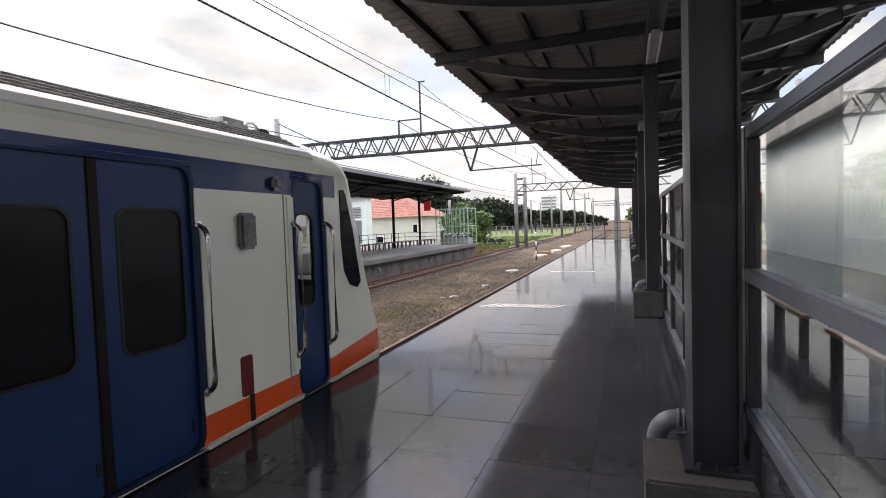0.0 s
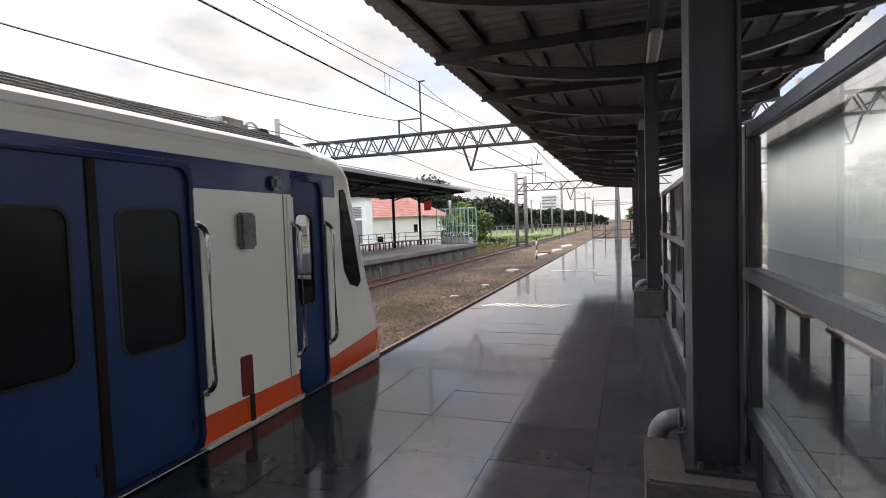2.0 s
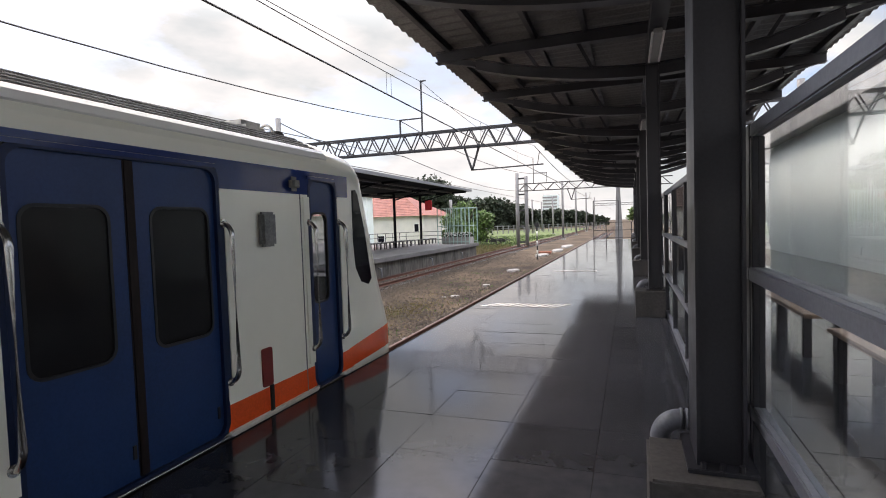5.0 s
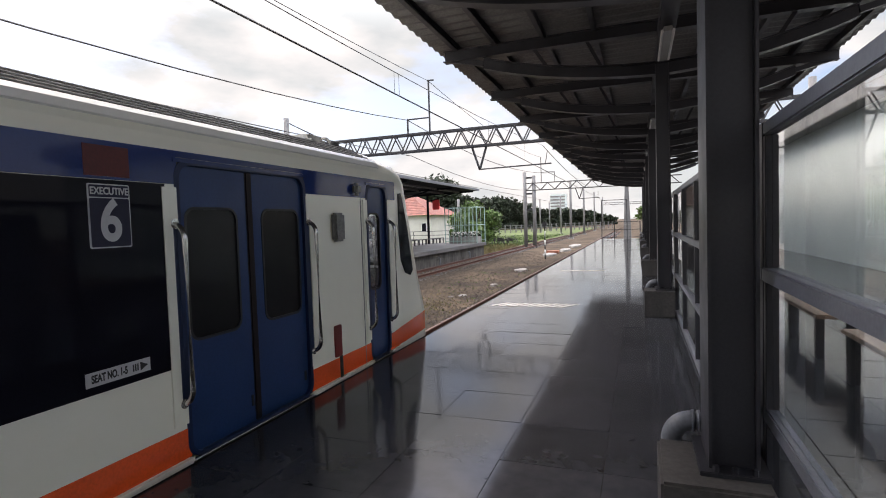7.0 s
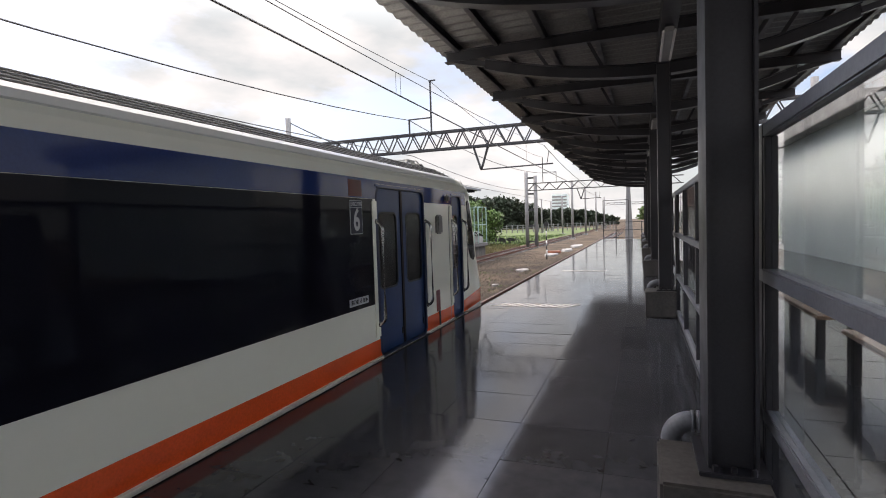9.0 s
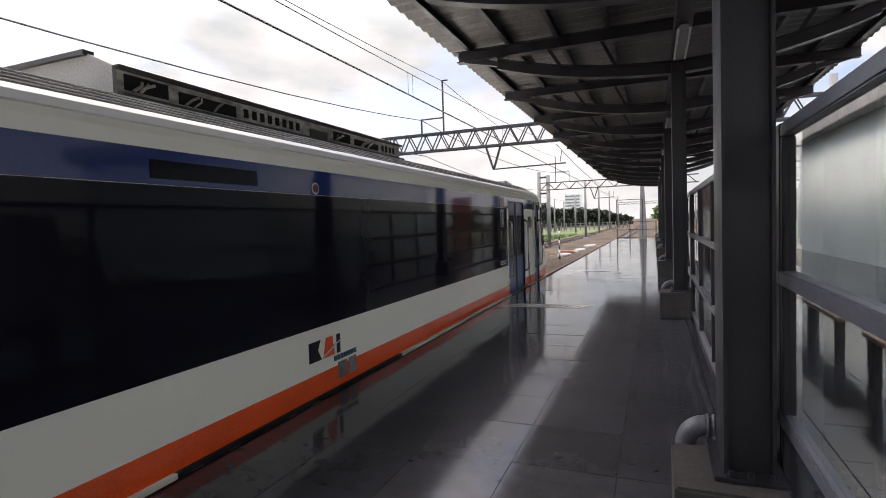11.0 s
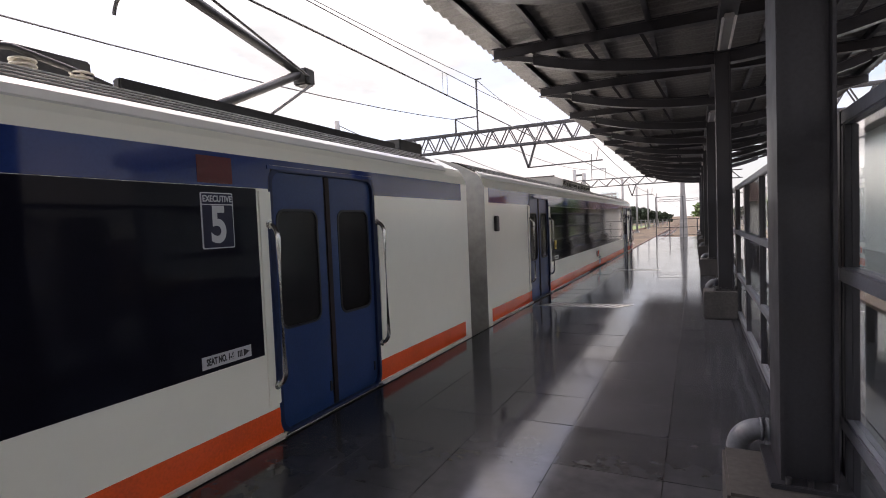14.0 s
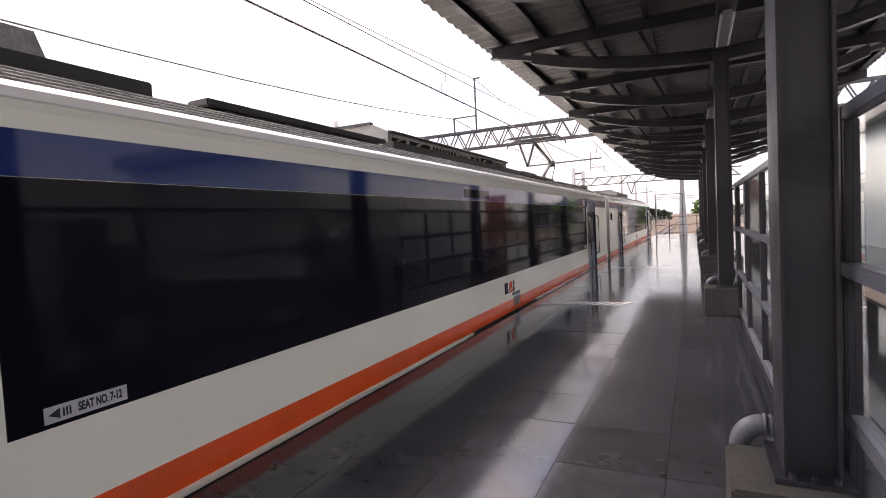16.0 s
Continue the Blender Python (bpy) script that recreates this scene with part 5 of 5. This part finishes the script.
box(bm, 5.9, 7.3, 33.0, 33.25, GROUND, 3.2)
tagged(part("garden_wall", bm, M_OLDBRICK), "weathered red brick boundary wall", "wall")

tower = thing("office_tower", (-42.4, 300, GROUND), "distant pale office block with banded storeys", "building")
bm = bmesh.new()
box(bm, -46.5, -38.3, 300, 310, GROUND, 16.4)
part("wall", bm, M_PLASTER, tower)
for i in range(8):
    bm = bmesh.new()
    box(bm, -46.4, -38.4, 299.8, 300.1, 2.0 + i * 1.8, 2.8 + i * 1.8)
    part("window_band", bm, M_CONC, tower)


# ---- plants ----
def leaves(bm, rng, centre, radius, count, size):
    """Small folded leaf clumps spread through an uneven crown."""
    for _ in range(count):
        d = Vector((rng.gauss(0, 1), rng.gauss(0, 1), rng.gauss(0, 1))).normalized()
        r = radius * (0.45 + 0.6 * rng.random()) * (0.8 + 0.45 * noise.noise(d * 1.7 + Vector(centre)))
        p = Vector(centre) + Vector((d.x * r, d.y * r, d.z * r * 0.8))
        a, b = Vector((rng.gauss(0, 1), rng.gauss(0, 1), rng.gauss(0, 1))).normalized(), Vector((rng.gauss(0, 1), rng.gauss(0, 1), rng.gauss(0, 0.5))).normalized()
        s = size * (0.6 + 0.8 * rng.random())
        v = [bm.verts.new(p + q) for q in (-a * s, b * s * 0.6, a * s, -b * s * 0.6 + Vector((0, 0, s * 0.3)))]
        bm.faces.new((v[0], v[1], v[2]))
        bm.faces.new((v[0], v[2], v[3]))


def tree(x, y, z0, height, spread, seed, label, count=1500, size=0.16):
    rng = random.Random(seed)
    root = thing("tree", (x, y, z0), label, "tree", "trees")
    bm = bmesh.new()
    tube(bm, [(x, y, z0 - 0.1), (x + 0.1, y, z0 + height * 0.25), (x + 0.05, y + 0.1, z0 + height * 0.5)], 0.16, 8)
    for i in range(6):
        a = i * 1.05 + rng.random()
        tube(bm, [(x + 0.05, y, z0 + height * (0.25 + 0.05 * i)), (x + math.cos(a) * spread * 0.3, y + math.sin(a) * spread * 0.3, z0 + height * (0.45 + 0.05 * i)), (x + math.cos(a) * spread * 0.62, y + math.sin(a) * spread * 0.62, z0 + height * (0.55 + 0.06 * i))], 0.055, 6)
    part("trunk", bm, M_BARK, root)
    bm = bmesh.new()
    for i in range(9):
        a = i * 2.4
        c = (x + math.cos(a) * spread * 0.55 * rng.random() ** 0.5, y + math.sin(a) * spread * 0.55 * rng.random() ** 0.5, z0 + height * (0.26 + 0.55 * rng.random()))
        leaves(bm, rng, c, spread * (0.3 + 0.2 * rng.random()), count // 9, size)
    part("crown", bm, M_LEAF, root)


tree(-16.6, 55, GROUND, 5.3, 3.7, 3, "broad leafy green tree behind the cage", 7000, 0.19)
tree(-18.9, 58, GROUND, 4.7, 2.6, 4, "leafy green tree beside the house", 4000, 0.19)
tree(7.6, 58, GROUND, 6.2, 2.6, 6, "leafy green tree behind the low house", 1800, 0.18)
tree(1.0, 92, GROUND, 5.2, 2.4, 8, "leafy green tree beyond the platform's end", 1400, 0.2)
tree(3.2, 98, GROUND, 6.2, 2.8, 9, "leafy green tree beyond the platform's end", 1400, 0.2)
rng = random.Random(12)
bm = bmesh.new()
for i in range(230):
    u = i / 229
    y = 150 + 130 * u + rng.uniform(-6, 10)
    x = -0.42 * y * (1 - u) - 0.045 * y * u + rng.uniform(-2, 2)
    h = rng.uniform(7.8, 10.6) * (0.92 + 0.14 * math.sin(u * 17)) * (1.9 - 1.32 * u)
    for k in range(4):
        leaves(bm, rng, (x + rng.uniform(-2.2, 2.2), y, GROUND + h * (0.15 + 0.22 * k)), h * 0.25, 85, 0.72)
tagged(part("far_woods", bm, M_LEAF_FAR), "dark green belt of trees behind the field", "trees", kind="stuff")
bm = bmesh.new()
for i in range(40):
    x, y = rng.uniform(6, 40), rng.uniform(120, 170)
    for k in range(2):
        leaves(bm, rng, (x, y, GROUND + 2.5 + 3 * k), 2.4, 70, 0.6)
tagged(part("far_bushes", bm, M_LEAF_FAR), "dark green trees beyond the line", "trees", kind="stuff")

bm = bmesh.new()
gx, gy = 26, 40
pts = [[bm.verts.new((-13.2 - 46 * (i / gx) ** 1.3 + 1.6 * (j / gy), 50 + 130 * (j / gy) ** 1.3, GROUND + 0.09 + 0.07 * noise.noise((i * 0.7, j * 0.7, 1)) - (0.12 if i == 0 or j == 0 else 0))) for i in range(gx + 1)] for j in range(gy + 1)]
for j in range(gy):
    for i in range(gx):
        bm.faces.new((pts[j][i], pts[j][i + 1], pts[j + 1][i + 1], pts[j + 1][i])).smooth = True
structure("field", bm, M_GRASS, "bright green grass field beside the line", "grass")
M_DRY = mat("dry_weeds", (0.14, 0.115, 0.05), 0.9, vary=0.4, scale=1)


def tufts(name, material, label, spots, height):
    bm = bmesh.new()
    for x, y in spots:
        for _ in range(5):
            a = rng.uniform(0, 6.28)
            h = height * rng.uniform(0.5, 1.3)
            dx, dy = math.cos(a), math.sin(a)
            px, py = x + rng.uniform(-0.2, 0.2), y + rng.uniform(-0.2, 0.2)
            v = [bm.verts.new(p) for p in ((px - dy * 0.02, py + dx * 0.02, GROUND), (px + dy * 0.02, py - dx * 0.02, GROUND), (px + dx * h * 0.4, py + dy * h * 0.4, GROUND + h))]
            bm.faces.new(v)
    tagged(part(name, bm, material), label, "grass", kind="stuff")


tufts("field_grass", M_BLADE, "tufts of green grass in the field", [(-13.2 - 22 * rng.random() ** 1.4, 50 + 50 * rng.random() ** 1.5) for _ in range(4500)], 0.35)
tufts("dry_weeds", M_DRY, "dry yellowish weeds by the track", [(-12.6 - 5 * rng.random(), 43.5 + 14 * rng.random()) for _ in range(1300)], 0.4)
tufts("track_weeds", M_BLADE, "sparse low weeds between the tracks", [(-5.2 - 3.2 * rng.random(), 8 + 22 * rng.random()) for _ in range(160)], 0.07)

tufts("moss_patch", M_DRY, "low olive weeds on the bare ground between the tracks", [(-6.9 + rng.gauss(0, 0.55), 14 + rng.gauss(0, 2.2)) for _ in range(900)], 0.05)

# ---- ballast, debris ----
bm = bmesh.new()
for _ in range(22000):
    y = 5 + 40 * rng.random() ** 1.5
    x = -4.4 - 5.4 * rng.random()
    if rng.random() < 0.45:
        x = -9.2 - 3.0 * rng.random()
    elif rng.random() < 0.4:
        x = -4.3 - 1.0 * rng.random()
    r = rng.uniform(0.02, 0.065)
    c = Vector((x, y, GROUND + 0.02 + r * 0.4))
    v = [bm.verts.new(c + Vector(d) * r * rng.uniform(0.7, 1.3)) for d in ((1, 0, 0), (0, 1, 0), (-1, 0, 0), (0, -1, 0), (0, 0, 0.8))]
    for i in range(4):
        bm.faces.new((v[i], v[(i + 1) % 4], v[4]))
tagged(part("ballast", bm, M_STONE), "loose brown and grey ballast stones", "gravel", kind="stuff")


def slab(x, y, w, d, h, label, material):
    bm = bmesh.new()
    n = 9
    ring = [(x + w * math.cos(6.283 * i / n) * rng.uniform(0.7, 1.1), y + d * math.sin(6.283 * i / n) * rng.uniform(0.7, 1.1)) for i in range(n)]
    a = [bm.verts.new((p, q, GROUND - 0.05)) for p, q in ring]
    b = [bm.verts.new((x + (p - x) * 0.92, y + (q - y) * 0.92, GROUND + h)) for p, q in ring]
    for i in range(n):
        bm.faces.new((a[i], a[(i + 1) % n], b[(i + 1) % n], b[i]))
    bm.faces.new(b)
    tagged(part("rubble_slab", bm, material), label, "rubble", "broken slabs")


M_PALE = mat("pale_rubble", (0.22, 0.215, 0.20), 0.85, vary=0.4, scale=4)
for x, y, w, d, h in ((-6.2, 28.8, 0.4, 0.7, 0.10), (-5.9, 21.8, 0.18, 0.25, 0.10), (-6.7, 42.0, 0.6, 1.6, 0.12), (-6.25, 48.4, 0.55, 2.2, 0.14), (-6.2, 56.0, 0.6, 3.0, 0.14), (-6.25, 18.6, 0.2, 0.22, 0.06), (-6.6, 18.3, 0.1, 0.12, 0.05)):
    slab(x, y, w, d, h, "pale broken concrete slab on the gravel", M_PALE)
bm = bmesh.new()
rbox(bm, -7.3, -6.3, 44.2, 44.9, GROUND, GROUND + 0.22, 0.02)
tagged(part("track_box", bm, M_OLDBRICK), "low reddish track-side box on the gravel", "box")

signal = thing("track_signal", (-6.34, 37.9, GROUND), "striped black and white track-side marker post", "signal")
for i in range(7):
    bm = bmesh.new()
    tube(bm, [(-6.34, 37.9, GROUND + i * 0.34), (-6.34, 37.9, GROUND + (i + 1) * 0.34)], 0.05, 8)
    part("band", bm, M_BLACK if i % 2 == 0 else M_FENCE_W, signal)
bm = bmesh.new()
rbox(bm, -6.5, -6.18, 37.8, 38.0, GROUND + 2.38, GROUND + 2.66, 0.02)
part("head", bm, M_BLACK, signal)


def motorbike(x, y):
    root = thing("motorbike", (x, y, GROUND), "dark parked motorbike seen from afar", "motorbike", "parked motorbikes")
    for dx in (-0.6, 0.6):
        bm = bmesh.new()
        tube(bm, [(x + dx + 0.3 * math.cos(a), y, GROUND + 0.42 + 0.3 * math.sin(a)) for a in [6.2832 * i / 14 for i in range(15)]], 0.06, 6, False)
        part("wheel", bm, M_BLACK, root)
    bm = bmesh.new()
    rbox(bm, x - 0.5, x + 0.4, y - 0.12, y + 0.12, GROUND + 0.45, GROUND + 0.8, 0.08)
    part("body", bm, M_BLACK, root)
    bm = bmesh.new()
    rbox(bm, x - 0.55, x + 0.1, y - 0.13, y + 0.13, GROUND + 0.8, GROUND + 0.9, 0.04)
    part("seat", bm, M_BLACK, root)
    bm = bmesh.new()
    tube(bm, [(x + 0.6, y, GROUND + 0.42), (x + 0.38, y, GROUND + 1.1)], 0.04, 6)
    tube(bm, [(x + 0.38, y - 0.3, GROUND + 1.1), (x + 0.38, y + 0.3, GROUND + 1.1)], 0.03, 6)
    part("fork", bm, M_GALV, root)
    return root


mb = motorbike(-15.6, 62)
copy_thing(mb, pose(-16.6, 62.6, GROUND))
copy_thing(mb, pose(-14.6, 62.3, GROUND))

ffence = thing("field_fence", (-30, 104, GROUND), "long pale fence at the back of the field", "fence")
for i in range(46):
    x, y = -52 + i * 1.0, 90 + i * 1.5
    bm = bmesh.new()
    box(bm, x - 0.12, x + 0.12, y - 0.12, y + 0.12, GROUND, 0.75)
    part("post", bm, M_MAST, ffence)
bm = bmesh.new()
for z in (-0.6, 0.0, 0.55):
    bar(bm, (-52, 90, z), (-7, 157.5, z), 0.08, 0.10)
part("rails", bm, M_MAST, ffence)

# ---- platform end ----
gate = thing("end_fence", (-1.5, 38.9, 0), "thin grey tubular fence and frame across the platform's end", "fence")
for x, z in ((-2.45, 2.75), (-0.75, 2.75), (-1.6, 1.2), (0.1, 1.2), (1.0, 1.2), (2.0, 1.2), (3.0, 1.2)):
    bm = bmesh.new()
    tube(bm, [(x, 38.9, 0), (x, 38.9, z)], 0.03, 6)
    part("post", bm, M_GALV, gate)
for a, b, z in ((-2.45, -0.75, 2.75), (-2.45, 3.0, 1.2), (-2.45, 3.0, 0.12), (-2.45, 3.0, 0.65)):
    bm = bmesh.new()
    tube(bm, [(a, 38.9, z), (b, 38.9, z)], 0.022, 6)
    part("rail", bm, M_GALV, gate)
pier = thing("concrete_pier", (-1.0, 44, GROUND), "tall pale grey concrete pier beyond the platform", "pier")
bm = bmesh.new()
prism(bm, [(-1.16, GROUND), (-0.50, GROUND), (-0.57, 1.0), (-0.69, 3.6), (-0.72, 7.0), (-0.96, 7.0), (-0.99, 3.6), (-1.08, 1.0)], 43.7, 44.2)
part("shaft", bm, M_MAST, pier)
for z in (0.9, 2.9, 4.9):
    bm = bmesh.new()
    box(bm, -1.09 + 0.03 * z, -0.56 - 0.03 * z, 43.68, 44.22, z, z + 0.05)
    part("band", bm, M_CONC, pier)

# ---- markings on the floor ----
for i in range(8):
    x = -2.46 + i * 0.165
    bm = bmesh.new()
    v = [bm.verts.new(p) for p in ((x, 8.62, 0.0045), (x + 0.11, 8.62, 0.0045), (x + 0.355, 8.98, 0.0045), (x + 0.245, 8.98, 0.0045))]
    w = [bm.verts.new((q.co.x, q.co.y, 0.001)) for q in v]
    bm.faces.new(v)
    for k in range(4):
        bm.faces.new((v[k], w[k], w[(k + 1) % 4], v[(k + 1) % 4]))
    tagged(part("floor_stripe", bm, M_WHITEMARK), "worn white diagonal stripe painted on the tiles", "floor marking", "floor stripes")
bm = bmesh.new()
box(bm, -2.1, -0.9, 14.95, 15.08, 0.001, 0.0045)
tagged(part("floor_line", bm, M_WHITEMARK), "thin worn white line across the floor tiles", "floor marking")

# ---- floor tiles ----
TILE = 0.6
TX = [-2.575, -2.02, -1.42, -0.82, -0.22, 0.38]
TY0 = 2.99


def tile_mesh(w, d):
    bm = bmesh.new()
    b, g = 0.0008, 0.0014
    lo = [(g, g), (w - g, g), (w - g, d - g), (g, d - g)]
    hi = [(g + b, g + b), (w - g - b, g + b), (w - g - b, d - g - b), (g + b, d - g - b)]
    r = [[bm.verts.new((x - w / 2, y - d / 2, z)) for x, y in pts] for pts, z in ((lo, -0.012), (lo, -b), (hi, 0.0))]
    for p, q in zip(r, r[1:]):
        for i in range(4):
            bm.faces.new((p[i], p[(i + 1) % 4], q[(i + 1) % 4], q[i]))
    bm.faces.new(r[2])
    me = bpy.data.meshes.new("tile")
    bm.to_mesh(me)
    bm.free()
    me.materials.append(M_TILE)
    return me


meshes = {round(b - a, 3): tile_mesh(b - a, TILE) for a, b in zip(TX, TX[1:])}
rng = random.Random(5)
rest = bmesh.new()


def loose_tile(x0, x1, y0, y1):
    v = [rest.verts.new(p) for p in ((x0 + 0.004, y0 + 0.004, 0), (x1 - 0.004, y0 + 0.004, 0), (x1 - 0.004, y1 - 0.004, 0), (x0 + 0.004, y1 - 0.004, 0))]
    w = [rest.verts.new((q.co.x, q.co.y, -0.012)) for q in v]
    rest.faces.new(v)
    for i in range(4):
        rest.faces.new((w[i], w[(i + 1) % 4], v[(i + 1) % 4], v[i]))


for j in range(-21, 60):
    y = TY0 + j * TILE
    if y < PY0 or y + TILE > PY1:
        continue
    for a, b in zip(TX, TX[1:]):
        if -3 <= j < 56:
            ob = new("tile", meshes[round(b - a, 3)])
            ob.parent = platform
            ob.matrix_basis = pose((a + b) / 2, y + TILE / 2, 0, rng.uniform(-0.26, 0.26), rng.uniform(-0.26, 0.26), 0)
        else:
            loose_tile(a, b, y, y + TILE)
    for i in range(9):
        loose_tile(0.38 + i * TILE, min(PX1, 0.38 + (i + 1) * TILE), y, y + TILE)
tagged(part("tile_rest", rest, M_TILE, platform), kind="stuff")

# ---- motion of the train, last ----
def motions():
    rows = [(0, 0), (2, 0), (2.5, 0.001), (3, 0.014), (3.5, 0.045), (4, 0.085), (4.5, 0.14), (5, 0.21), (5.5, 0.335), (6, 0.52), (6.5, 0.76), (7, 1.12), (7.5, 1.56), (8, 2.15), (8.5, 2.86), (9, 3.73), (9.5, 4.763), (10, 5.935), (10.5, 7.269), (11, 8.768), (11.5, 10.43), (12, 12.25), (12.5, 14.16), (13, 16.5), (13.5, 18.58), (14, 21.2), (14.5, 23.78), (15, 26.87), (15.5, 29.68), (16, 33.1)]
    for car in (car_a, car_b):
        o = car.location.copy()
        walk(car, [(t, pose(o.x, o.y + s, o.z)) for t, s in rows])


motions()
